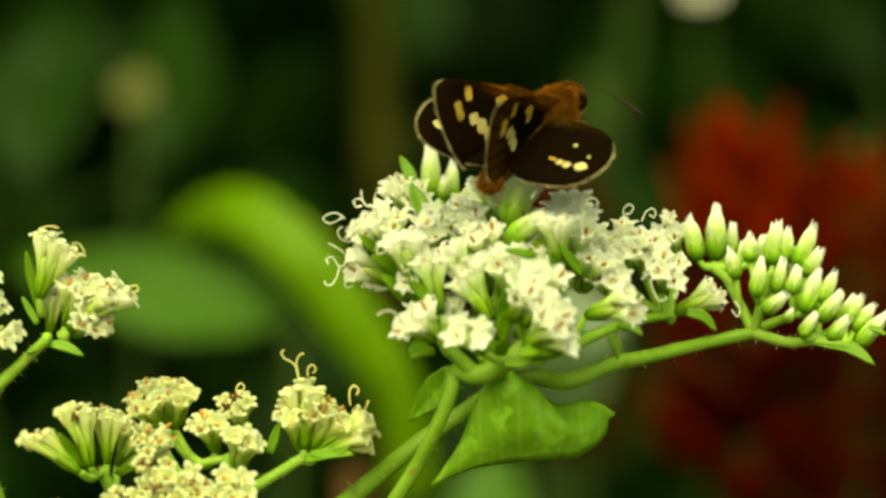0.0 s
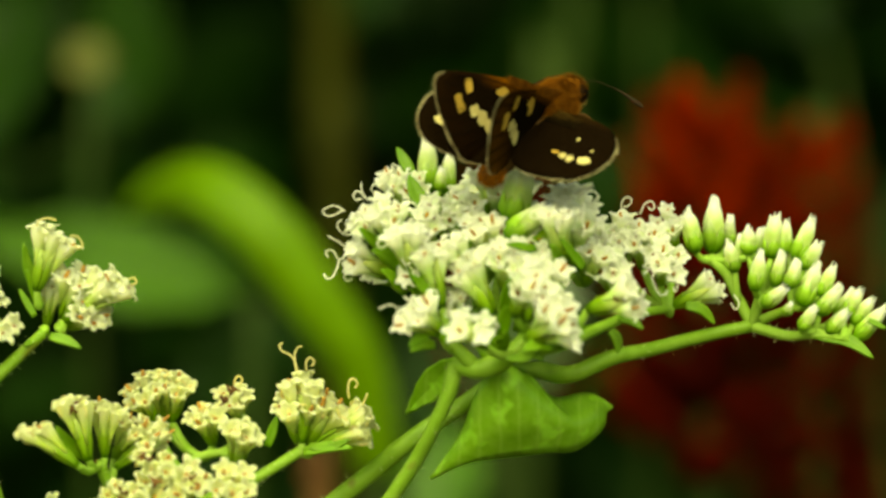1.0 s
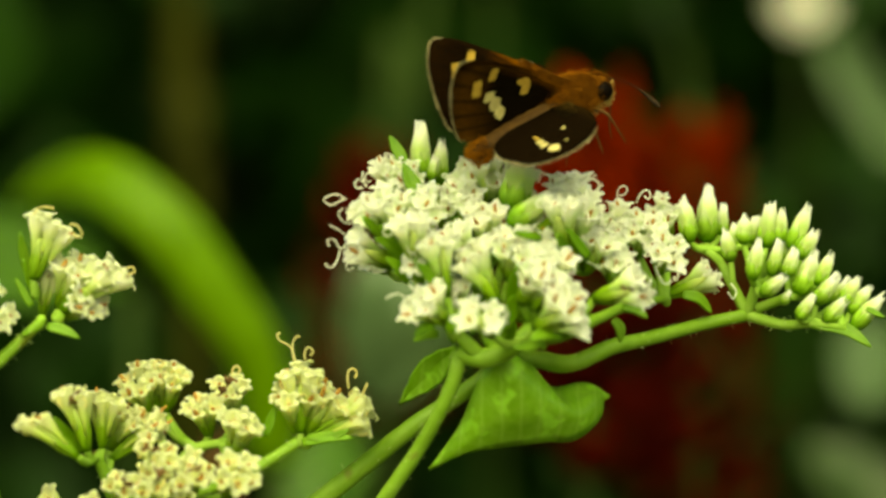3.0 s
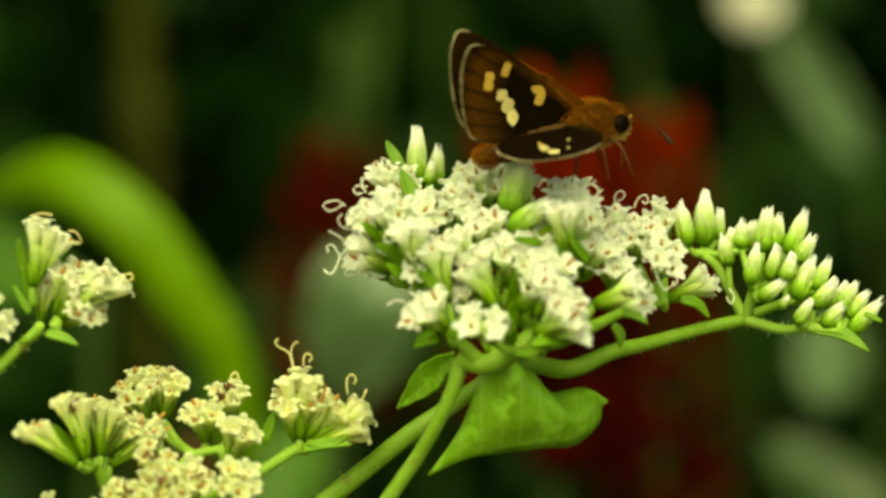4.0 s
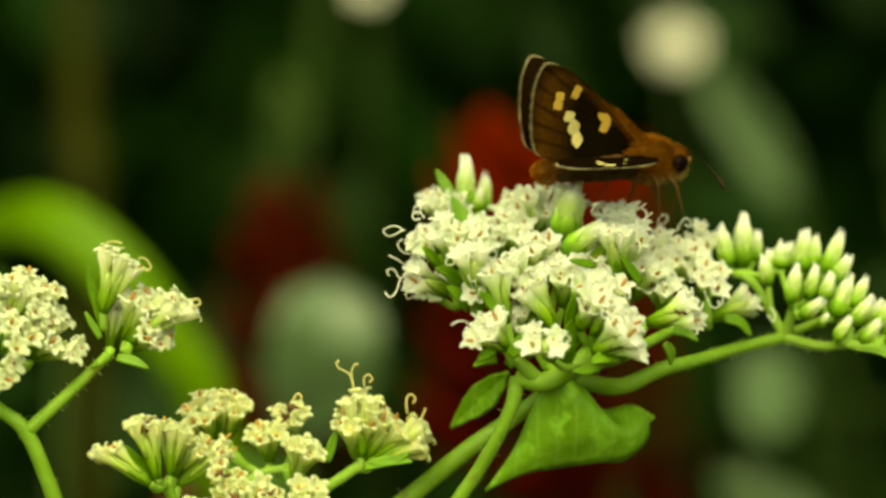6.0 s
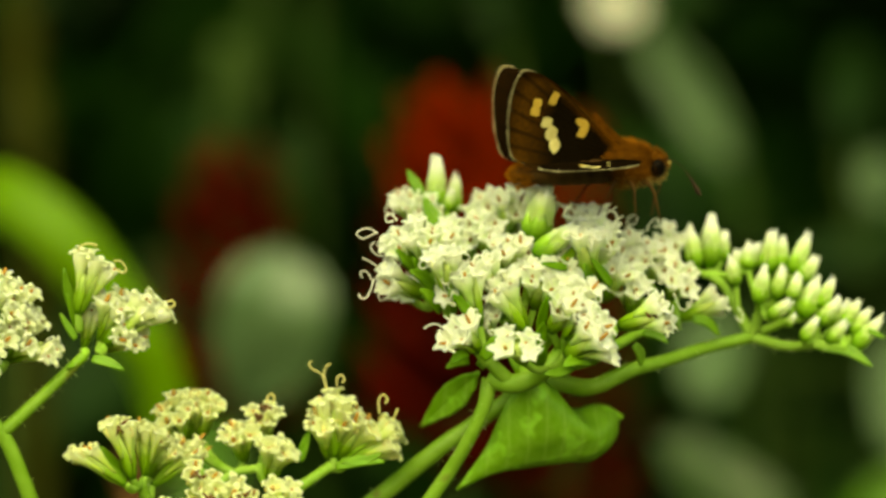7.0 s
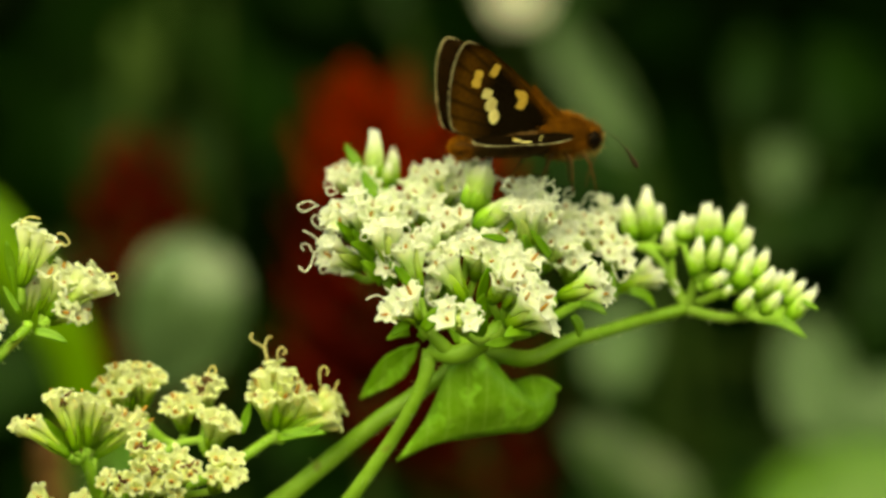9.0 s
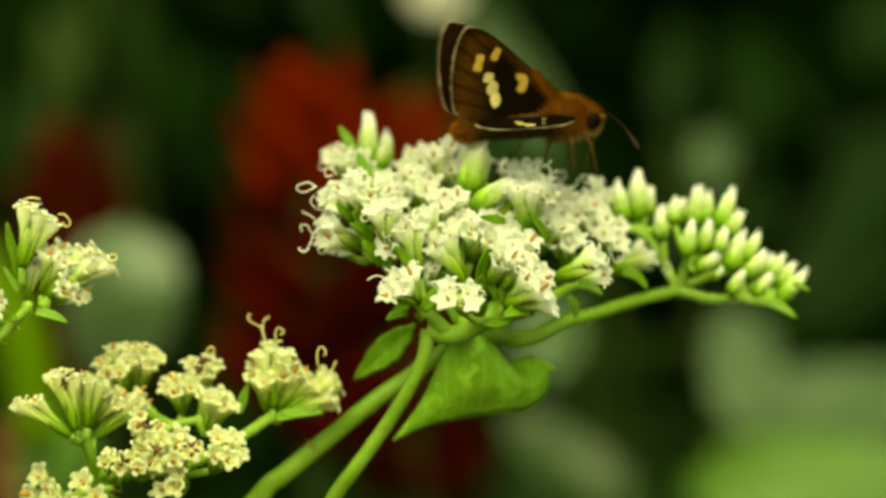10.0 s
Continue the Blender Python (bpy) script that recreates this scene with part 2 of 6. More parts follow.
def floret_mesh(name, material, seed, wide=1.0, tall=6.4, recurved=1.4, deep=1.0, anther=1.0, lobe=1.0):
    """One bell-shaped floret with five pointed, recurved lobes and a slim brown anther tube in its throat."""
    rnd = random.Random(seed)
    bm = bmesh.new()
    sides, up = 20, tall / 6.4

    def ring_at(z, r, wavy):
        ring = []
        for j in range(sides):
            a = 2 * math.pi * j / sides
            rr = r * wide * (1 + wavy * 0.07 * math.cos(5 * a) + 0.03 * wavy * rnd.uniform(-1, 1))
            ring.append(Vector((rr * math.cos(a), rr * math.sin(a), z * up + 0.05 * wavy * rnd.uniform(-1, 1))) * MM)
        return ring

    outer = [ring_at(*row) for row in ((2.2, 0.30, 0), (3.3, 0.40, 0), (4.1, 0.58, 0.3), (4.7, 0.84, 0.6), (5.3, 1.02, 1), (5.75, 1.08, 1), (5.95, 1.10, 1))]
    inner = [[Vector((p.x * k, p.y * k, p.z - d * MM)) for p in outer[n]] for n, k, d in ((6, 0.93, 0.02), (6, 0.82, 0.16 * deep), (6, 0.64, 0.36 * deep), (6, 0.42, 0.56 * deep), (6, 0.12, 0.66 * deep))]
    solid(bm, outer + inner)
    for k in range(5):
        turn = 2 * math.pi * k / 5 + rnd.uniform(-0.12, 0.12)
        long, bend, half = lobe * rnd.uniform(0.40, 0.75), recurved * rnd.uniform(0.45, 1.4), rnd.uniform(0.36, 0.50)
        grid, r, z, way = [], 1.05 * wide, 5.8 * up, rnd.uniform(0.0, 0.35)
        for i in range(6):
            s = i / 5
            w = half * (1 - s ** 3.0) + 0.08
            row = []
            for j in range(5):
                u = j / 2 - 1
                a = turn + u * w / max(0.6, r)
                row.append(Vector(((r - 0.10 * u * u) * math.cos(a), (r - 0.10 * u * u) * math.sin(a), z - 0.08 * u * u)) * MM)
            grid.append(row)
            way += bend * (0.15 + 0.28 * s)
            r += math.sin(way) * long * 0.2
            z += math.cos(way) * long * 0.2
        sheet(bm, grid, 0.00009)
    lean = Vector((rnd.uniform(-0.45, 0.45), rnd.uniform(-0.45, 0.45), 0))
    foot, head = Vector((0, 0, 4.6 * up)), Vector((0, 0, rnd.uniform(5.3, 6.6) * up)) + lean
    for f in tube(bm, [foot * MM, (foot.lerp(head, 0.6)) * MM, head * MM], [0.00012 * anther, 0.00020 * anther, 0.00012 * anther], 6, 3):
        f.material_index = 1
    return finish(name, bm, material, ANTHER)


def style_mesh(name, material, seed, reach=2.6):
    """A forked style whose two arms curl back."""
    rnd = random.Random(seed)
    bm = bmesh.new()
    for sign in (-1, 1):
        p, way = Vector((0, 0, 5.6)), rnd.uniform(0.15, 0.5) * sign
        points, bend = [p.copy()], rnd.uniform(0.38, 0.70) * sign
        for k in range(11):
            way += bend * (0.25 + 0.13 * k)
            p = p + Vector((math.sin(way), 0.10 * math.sin(k + seed), math.cos(way))) * reach * 0.105
            points.append(p.copy())
        if abs(way) < 2.0:
            points = points[:9]
        tube(bm, [q * MM for q in points], [0.00009] * (len(points) - 1) + [0.00012], 5, 2)
    return finish(name, bm, material)


def cup_mesh(name, length, radius, material):
    """The receptacle with the foot of the head."""
    bm = bmesh.new()
    rings = []
    for s, r in ((0, 0.30), (0.08, 0.45), (0.22, 0.72), (0.5, 0.92), (0.8, 0.94), (1.0, 0.8)):
        ring = []
        for j in range(12):
            a = 2 * math.pi * j / 12
            rr = r * radius * (1 + 0.08 * math.cos(4 * a))
            ring.append(Vector((rr * math.cos(a), rr * math.sin(a), s * length)) * MM)
        rings.append(ring)
    solid(bm, rings)
    return finish(name, bm, material)


def bud_mesh(name, seed, blunt):
    """The closed corolla of a bud: white, with a toothed tip."""
    rnd = random.Random(seed)
    bm = bmesh.new()
    rings = []
    for s, r in ((0.04, 0.45), (0.2, 0.85), (0.42, 1.0), (0.62, 0.96), (0.8, 0.80), (0.92, 0.56 + 0.12 * blunt), (1.0, 0.40 + 0.2 * blunt)):
        ring = []
        for j in range(16):
            a = 2 * math.pi * j / 16
            tooth = 0.5 + 0.5 * math.cos(5 * a + seed)
            rr = r * (1 + 0.10 * math.cos(4 * a) + 0.04 * rnd.uniform(-1, 1))
            zz = 4.6 * s + ((1.3 * tooth ** 2 - 0.5) if s > 0.95 else 0)
            ring.append(Vector((rr * math.cos(a), rr * math.sin(a), zz)) * MM)
        rings.append(ring)
    solid(bm, rings)
    return finish(name, bm, BUD_TIP)


CUP = cup_mesh("head_cup", 4.4, 0.74, BRACT)
BRACTS = [bract_mesh("bract", 4.5 + 0.3 * k, 0.86, 0.74, BRACT, 0.12 + 0.2 * (k % 3)) for k in range(3)]
BUD_BRACTS = [bract_mesh("bud_bract", 2.5 + 0.4 * k, 1.08, 0.82, BUD_BRACT, 0.0, 0.9, 0.22) for k in range(3)]
BUDS = [bud_mesh("bud_corolla", k, k % 2) for k in range(4)]
FLORETS = {"white": [floret_mesh("floret", WHITE, k, 0.82 + 0.10 * (k % 3), 6.3 + 0.25 * (k % 4), 1.25, 1.3, 1.0, 1.15) for k in range(8)],
           "cream": [floret_mesh("floret", CREAM, 20 + k, 0.70 + 0.10 * (k % 3), 6.6 + 0.25 * (k % 4), 2.9, 2.0, 1.35, 1.45) for k in range(8)],
           "pale": [floret_mesh("floret", PALE_CREAM, 40 + k, 0.70 + 0.10 * (k % 3), 6.8 + 0.25 * (k % 4), 2.2, 1.7, 1.2, 1.45) for k in range(8)]}
STYLES = {"white": [style_mesh("style", STYLE_WHITE, k, 2.1 + 0.4 * (k % 4)) for k in range(12)],
          "cream": [style_mesh("style", STYLE_CREAM, 30 + k, 1.7 + 0.35 * (k % 3)) for k in range(8)],
          "pale": [style_mesh("style", STYLE_WHITE, 50 + k, 2.0 + 0.35 * (k % 3)) for k in range(8)]}
flower_random = random.Random(7)


def open_head(vine, base, mouth, look_of="white", wide=1.0):
    """An open flower head from its foot to its mouth: cup, four bracts, four or five florets with curled styles."""
    b, m = mm(*base), mm(*mouth)
    size = (m - b).length / (6.3 * MM)
    stretch = min(1.22, max(0.95, size))
    head = under("flower_head", CUP, vine, Matrix.Translation(-vine.location) @ along(b, m, flower_random.uniform(0, 6.28)))
    head.scale = (stretch * wide, stretch * wide, size)
    for k in range(4):
        under("bract", flower_random.choice(BRACTS), head, Matrix.Rotation(math.pi / 2 * k + flower_random.uniform(-0.2, 0.2), 4, "Z"))
    count = 5 if wide > 1.05 or look_of != "white" else 4
    splay = 0.30 if look_of == "white" else 0.34
    for k in range(count):
        turn = 2 * math.pi * (k + 0.5 + flower_random.uniform(-0.2, 0.2)) / count
        lean = Matrix.Rotation(turn, 4, "Z") @ Matrix.Translation((0.00022, 0, -0.0001)) @ Matrix.Rotation(flower_random.uniform(0.10, splay), 4, "Y")
        lean = lean @ Matrix.Translation((0, 0, flower_random.uniform(-0.0008, 0.0005))) @ Matrix.Rotation(flower_random.uniform(0, 6), 4, "Z")
        under("floret", flower_random.choice(FLORETS[look_of]), head, lean)
        if flower_random.random() < (0.75 if look_of == "white" else 0.9):
            under("style", flower_random.choice(STYLES[look_of]), head, lean @ Matrix.Rotation(flower_random.uniform(0, 6), 4, "Z"))
    return head


def bud(vine, base, tip, wide=1.0):
    """A closed bud: white toothed corolla held by four green bracts."""
    b, t = mm(*base), mm(*tip)
    size = (t - b).length / (4.8 * MM)
    head = under("flower_bud", flower_random.choice(BUDS), vine, Matrix.Translation(-vine.location) @ along(b, t, flower_random.uniform(0, 6.28)))
    head.scale = (0.88 * wide * min(1.1, max(0.75, size)),) * 2 + (size,)
    for k in range(4):
        under("bract", flower_random.choice(BUD_BRACTS), head, Matrix.Rotation(math.pi / 2 * k + flower_random.uniform(-0.15, 0.15), 4, "Z"))
    return head


def stalk(vine, name, points, radii, material=None, hairs=0, label=""):
    """A stem through points in millimetres, radii in millimetres, with short hairs as finest stuff."""
    bm = bmesh.new()
    way = [place(vine, mm(*p)) for p in points]
    tube(bm, way, [r * MM for r in radii], 10, 8, 0.06)
    ob = part(name, bm, material or STEM, vine, label)
    if hairs:
        bm = bmesh.new()
        line = spline(way, 12)
        for _ in range(hairs):
            i = flower_random.randrange(len(line) - 1)
            d = (line[i + 1] - line[i]).normalized()
            side = d.orthogonal().normalized()
            side.rotate(Matrix.Rotation(flower_random.uniform(0, 6.28), 3, d))
            k = min(int(i / 12), len(radii) - 2)
            f = i / 12 - k
            r = (radii[k] * (1 - f) + radii[k + 1] * f) * MM * 0.97
            foot = line[i] + side * r
            out = side + d * flower_random.uniform(-0.4, 0.5)
            tube(bm, [foot, foot + out * flower_random.uniform(0.0002, 0.0006)], [0.000035, 0.00001], 3, 1)
        fuzz = part("hair", bm, HAIR, ob)
        tagged(fuzz, kind="stuff")
    return ob


def curl(vine, points, thick=0.065, material=None):
    """One long curled style through points in millimetres."""
    bm = bmesh.new()
    tube(bm, [place(vine, mm(*p)) for p in points], [thick * MM] * (len(points) - 1) + [thick * 1.3 * MM], 6, 5)
    part("style", bm, material or STYLE_WHITE, vine)


def withered(vine, at, seed):
    """A small brown withered floret on a stem."""
    bm = bmesh.new()
    rnd = random.Random(seed)
    for _ in range(5):
        p = place(vine, mm(*at)) + Vector((rnd.uniform(-1, 1), rnd.uniform(-1, 0), rnd.uniform(-1, 1))) * 0.0004
        tube(bm, [p, p + Vector((rnd.uniform(-1, 1), rnd.uniform(-0.6, 0.2), rnd.uniform(-1, 1))) * 0.0007], [0.00022, 0.00006], 6, 3)
    part("withered_floret", bm, WITHERED, vine, "brown withered floret")


def pedicel(vine, base, hub, sag, thick=0.42):
    """The short stalk from a head's foot to its hub."""
    b, h = Vector(base), Vector(hub)
    mid = b.lerp(h, 0.5) + Vector(sag)
    stalk(vine, "pedicel", [b, mid, h], [thick * 0.85, thick, thick * 1.1], STEM_PALE)


def leafy_bract(vine, base, tip, wide, bend=(0, 0, 0), material=None, name="leafy_bract"):
    """A small pointed leaf at a branching."""
    b, t = place(vine, mm(*base)), place(vine, mm(*tip))
    mid = b.lerp(t, 0.5) + Vector(bend) * MM
    way = spline([b, mid, t], 5)
    bm = bmesh.new()
    grid = []
    for i, c in enumerate(way):
        s = i / (len(way) - 1)
        d = (way[min(i + 1, len(way) - 1)] - way[max(i - 1, 0)]).normalized()
        side = d.cross(Vector((0.15, -0.9, 0.35))).normalized()
        lift = side.cross(d)
        w = wide * MM * math.sin(math.pi * min(1, 0.18 + 0.82 * s)) ** 0.8 * 0.5 + 0.00006
        grid.append([c + side * (w * u) + lift * (0.3 * w * u * u) for u in (-1, -0.5, 0, 0.5, 1)])
    sheet(bm, grid, 0.0002)
    return part(name, bm, material or LEAFY, vine)


def broad_leaf(parent, name, base, tip, side, width, profile, cup=0.15, wave=0.05, material=None, thick=0.0003, droop=(0, 0, 0), origin=True, label=""):
    """A leaf blade from base to tip (world points), its side direction, full width in metres and a profile of half widths along it."""
    b, t = Vector(base), Vector(tip)
    if origin:
        b, t = place(parent, b), place(parent, t)
    axis, across = t - b, Vector(side).normalized()
    lift = across.cross(axis).normalized()
    bm = bmesh.new()
    grid, count = [], 22
    for i in range(count):
        s = i / (count - 1)
        at = s * (len(profile) - 1)
        k = min(int(at), len(profile) - 2)
        f = at - k
        f = f * f * (3 - 2 * f)
        left, right = (profile[k][n] * (1 - f) + profile[k + 1][n] * f for n in (0, 1))
        mid = b + axis * s + Vector(droop) * (4 * s * (1 - s))
        row = []
        for j in range(11):
            u = j / 5 - 1
            w = (left if u < 0 else right) * width
            h = cup * width * abs(u) ** 1.6 + wave * width * noise.noise(Vector((s * 4, u * 2.2, width * 97)))
            row.append(mid + across * (w * u) + lift * (h - 0.02 * width * math.exp(-(u * 9) ** 2)))
        grid.append(row)
    sheet(bm, grid, thick)
    return part(name, bm, material or VINE_LEAF, parent, label)

def main_leaf(vine):
    """The heart-shaped leaf under the cluster: its left half hangs, its right lobe is folded outwards."""
    bm = bmesh.new()
    grid, count = [], 37
    # the upper edge runs from the lobe by the notch and the foot to the tip, the lower edge straight below it
    up_edge = spline([Vector((16.3, 7.2, -13.9)), Vector((15.1, 7.2, -13.0)), Vector((13.4, 6.5, -12.6)), Vector((10.5, 3.5, -12.9)), Vector((8.5, 0.0, -10.9)), Vector((5.7, -3.0, -9.3)), Vector((3.9, -2.0, -11.2)), Vector((3.1, -1.0, -12.8)), Vector((1.7, 1.0, -16.4)), Vector((-1.2, 2.5, -20.7))], 8)
    low_edge = spline([Vector((16.3, 7.2, -13.9)), Vector((15.7, 7.0, -14.4)), Vector((15.5, 6.0, -15.7)), Vector((14.3, 4.5, -17.0)), Vector((12.2, 3.5, -18.1)), Vector((9.5, 2.0, -18.2)), Vector((5.3, 1.0, -18.4)), Vector((2.4, 1.0, -19.1)), Vector((-1.2, 2.5, -20.7))], 9)
    for i in range(count):
        s = i / (count - 1)
        a, b = up_edge[round(s * 72)], low_edge[round(s * 72)]
        row = []
        for j in range(11):
            u = j / 10
            p = a.lerp(b, u)
            p.y += -2.2 * math.sin(math.pi * u) * math.sin(math.pi * s) + 0.35 * noise.noise(Vector((s * 5, u * 4, 1)))
            p.z += 0.25 * noise.noise(Vector((s * 6, u * 5, 7)))
            row.append(place(vine, mm(*p)))
        grid.append(row)
    sheet(bm, grid, 0.00028)
    blade = part("leaf", bm, VINE_LEAF, vine, "heart-shaped fresh green leaf")
    bm = bmesh.new()
    tube(bm, [row[-1] for row in grid[1:-1:2]], [0.0001] * 17 + [0.00006], 6, 3)
    part("leaf_margin", bm, STEM_PALE, blade, "pale thin leaf margin")
    bm = bmesh.new()
    tube(bm, [place(vine, mm(*p)) for p in ((4.6, -5.0, -9.9), (6.0, -3.0, -9.6))], [0.0005, 0.0004], 8, 4)
    part("petiole", bm, STEM_PALE, vine)



# ---------------------------------------------------------------- the vine with the large white cluster
main_vine = thing("flowering_vine", -25, 30, -900, "green climbing vine with dense white flower heads and pale buds", "flowering plant", "flowering vines")
stalk(main_vine, "stem", [(1.5, -5.0, -9.3), (0.9, -5.0, -12.0), (-0.6, -4.0, -15.4), (-2.6, -2.0, -19.0), (-5.6, 0.0, -23.5), (-7.8, 3.0, -27.4), (-13.1, 10.1, -40.3), (-21.8, 22.0, -77.3), (-30.5, 34.1, -178.3), (-29.7, 33.5, -278.9), (-25.0, 30.0, -900.0)], [0.85, 0.74, 0.70, 0.72, 0.76, 0.84, 0.9, 1.05, 1.2, 1.4, 2.2], hairs=90, label="hairy green stem")
stalk(main_vine, "branch", [(30.0, 9.0, -6.0), (25.2, 8.0, -7.0), (20.0, 4.0, -8.2), (16.3, 1.0, -8.9), (12.2, 0.0, -10.5), (8.8, 3.0, -10.2), (5.2, 4.0, -11.0), (3.6, 4.0, -12.3), (0.6, 5.0, -14.5), (-2.7, 5.0, -16.7), (-7.4, 6.0, -20.5), (-11.8, 7.0, -24.1), (-14.6, 8.0, -26.7), (-23.6, 11.3, -39.0), (-38.5, 17.1, -75.5), (-51.9, 23.7, -176.4), (-48.4, 24.6, -277.0), (-27.0, 30.0, -900.0)], [0.62, 0.66, 0.7, 0.78, 0.86, 0.9, 0.85, 0.8, 0.85, 0.9, 0.95, 1.0, 1.05, 1.05, 1.1, 1.2, 1.4, 2.0], hairs=110, label="hairy green side branch")
stalk(main_vine, "branch", [(1.5, -5.0, -9.3), (3.5, -6.0, -9.8), (5.4, -6.0, -9.3), (7.2, -7.0, -8.0), (8.8, -6.0, -6.0), (10.8, -2.0, -2.8), (12.3, 2.0, -0.2)], [0.9, 0.95, 0.95, 0.85, 0.7, 0.6, 0.45])
stalk(main_vine, "branch", [(5.4, -6.0, -9.3), (4.3, -3.0, -6.6), (3.3, 0.0, -2.9), (2.0, 4.0, 0.9), (0.3, 8.0, 4.2)], [0.85, 0.7, 0.65, 0.55, 0.45])
stalk(main_vine, "branch", [(3.5, -6.0, -9.8), (1.4, -6.0, -7.6), (-0.8, -3.0, -5.0), (-2.9, -1.0, -1.8)], [0.8, 0.62, 0.55, 0.45])
stalk(main_vine, "branch", [(7.2, -6.0, -8.0), (10.9, -6.0, -7.7), (14.8, -2.0, -6.1), (18.2, 2.0, -4.8), (21.7, 6.0, -4.3)], [0.7, 0.6, 0.55, 0.5, 0.4])
open_head(main_vine, (-5.1, -0.5, 1.2), (-8.2, -2.5, 5.1))
pedicel(main_vine, (-5.1, -0.5, 1.2), (-2.9, -1.0, -1.8), (0, 0, -0.6))
open_head(main_vine, (-4.2, -2.5, 1.4), (-5.0, -5.1, 5.4))
pedicel(main_vine, (-4.2, -2.5, 1.4), (-2.9, -1.0, -1.8), (0, 0, -0.6))
open_head(main_vine, (-4.5, -0.7, -1.1), (-8.8, -2.9, 0.9))
pedicel(main_vine, (-4.5, -0.7, -1.1), (-2.9, -1.0, -1.8), (0, 0, -0.6))
open_head(main_vine, (-2.3, -5.8, -1.2), (-3.7, -8.1, 3.3))
pedicel(main_vine, (-2.3, -5.8, -1.2), (-2.9, -1.0, -1.8), (0, 0, -0.6))
open_head(main_vine, (0.3, -7.2, -4.0), (-1.4, -7.7, 1.8))
pedicel(main_vine, (0.3, -7.2, -4.0), (1.4, -6.0, -7.6), (0, 0, -0.6))
open_head(main_vine, (5.1, -6.0, -4.7), (2.2, -6.5, 0.4))
pedicel(main_vine, (5.1, -6.0, -4.7), (4.3, -3.0, -6.6), (0, 0, -0.6))
open_head(main_vine, (0.2, -7.1, -6.4), (-2.3, -10.2, -4.2))
pedicel(main_vine, (0.2, -7.1, -6.4), (1.4, -6.0, -7.6), (0, 0, -0.6))
open_head(main_vine, (4.3, -10.3, -7.5), (3.3, -13.6, -5.2))
pedicel(main_vine, (4.3, -10.3, -7.5), (7.2, -7.0, -8.0), (0, 0, -0.6))
open_head(main_vine, (0.3, 7.2, 2.6), (-0.8, 4.0, 5.6))
pedicel(main_vine, (0.3, 7.2, 2.6), (0.3, 8.0, 4.2), (0, 0, -0.6))
open_head(main_vine, (2.5, 5.0, 2.6), (2.0, 2.0, 6.1))
pedicel(main_vine, (2.5, 5.0, 2.6), (2.0, 4.0, 0.9), (0, 0, -0.6))
open_head(main_vine, (4.1, -0.1, 0.5), (3.6, -3.0, 4.2))
pedicel(main_vine, (4.1, -0.1, 0.5), (3.3, 0.0, -2.9), (0, 0, -0.6))
open_head(main_vine, (6.1, -3.9, -2.4), (6.6, -6.9, 0.9))
pedicel(main_vine, (6.1, -3.9, -2.4), (4.3, -3.0, -6.6), (0, 0, -0.6))
open_head(main_vine, (7.2, -8.6, -4.6), (8.7, -11.6, -1.6))
pedicel(main_vine, (7.2, -8.6, -4.6), (8.8, -6.0, -6.0), (0, 0, -0.6))
open_head(main_vine, (8.5, -9.0, -5.2), (10.5, -12.0, -2.3))
pedicel(main_vine, (8.5, -9.0, -5.2), (8.8, -6.0, -6.0), (0, 0, -0.6))
open_head(main_vine, (8.4, -9.9, -6.9), (12.0, -12.6, -5.0), "white", 1.1)
pedicel(main_vine, (8.4, -9.9, -6.9), (7.2, -7.0, -8.0), (0, 0, -0.6))
open_head(main_vine, (11.5, -5.0, 0.2), (10.9, -7.1, 5.0))
pedicel(main_vine, (11.5, -5.0, 0.2), (10.8, -2.0, -2.8), (0, 0, -0.6))
open_head(main_vine, (12.6, 1.0, -0.5), (12.8, -2.0, 6.0), "white", 1.15)
pedicel(main_vine, (12.6, 1.0, -0.5), (11.5, 0.0, -1.5), (0, 0, -0.3))
open_head(main_vine, (13.7, 0.5, -1.8), (15.0, -2.4, 1.8))
pedicel(main_vine, (13.7, 0.5, -1.8), (12.3, 2.0, -0.2), (0, 0, -0.6))
open_head(main_vine, (17.3, 8.1, -0.9), (17.8, 6.0, 4.1))
pedicel(main_vine, (17.3, 8.1, -0.9), (21.7, 6.0, -4.3), (0, 0, -0.6))
open_head(main_vine, (19.2, 7.3, -0.2), (19.8, 4.0, 2.6))
pedicel(main_vine, (19.2, 7.3, -0.2), (21.7, 6.0, -4.3), (0, 0, -0.6))
open_head(main_vine, (21.0, 5.3, -1.8), (21.9, 2.0, 0.8))
pedicel(main_vine, (21.0, 5.3, -1.8), (21.7, 6.0, -4.3), (0, 0, -0.6))
open_head(main_vine, (14.0, -7.0, -4.2), (18.7, -9.2, -2.9))
pedicel(main_vine, (14.0, -7.0, -4.2), (10.9, -6.0, -7.7), (0, 0, -0.6))
open_head(main_vine, (22.1, 7.6, -4.1), (26.8, 7.0, -1.9), "white", 0.85)
pedicel(main_vine, (22.1, 7.6, -4.1), (21.7, 6.0, -4.3), (0, 0, -0.6))
open_head(main_vine, (22.4, 12.1, 1.2), (22.0, 9.0, 4.7), "white", 0.8)
pedicel(main_vine, (22.4, 12.1, 1.2), (21.7, 6.0, -4.3), (0, 0, -0.6))
open_head(main_vine, (-4.1, 13.8, 5.3), (-5.8, 11.0, 8.8), "white", 0.75)
pedicel(main_vine, (-4.1, 13.8, 5.3), (0.3, 8.0, 4.2), (0, 0, -0.6))
open_head(main_vine, (-2.8, 13.3, 5.4), (-3.5, 10.0, 8.1), "white", 0.7)
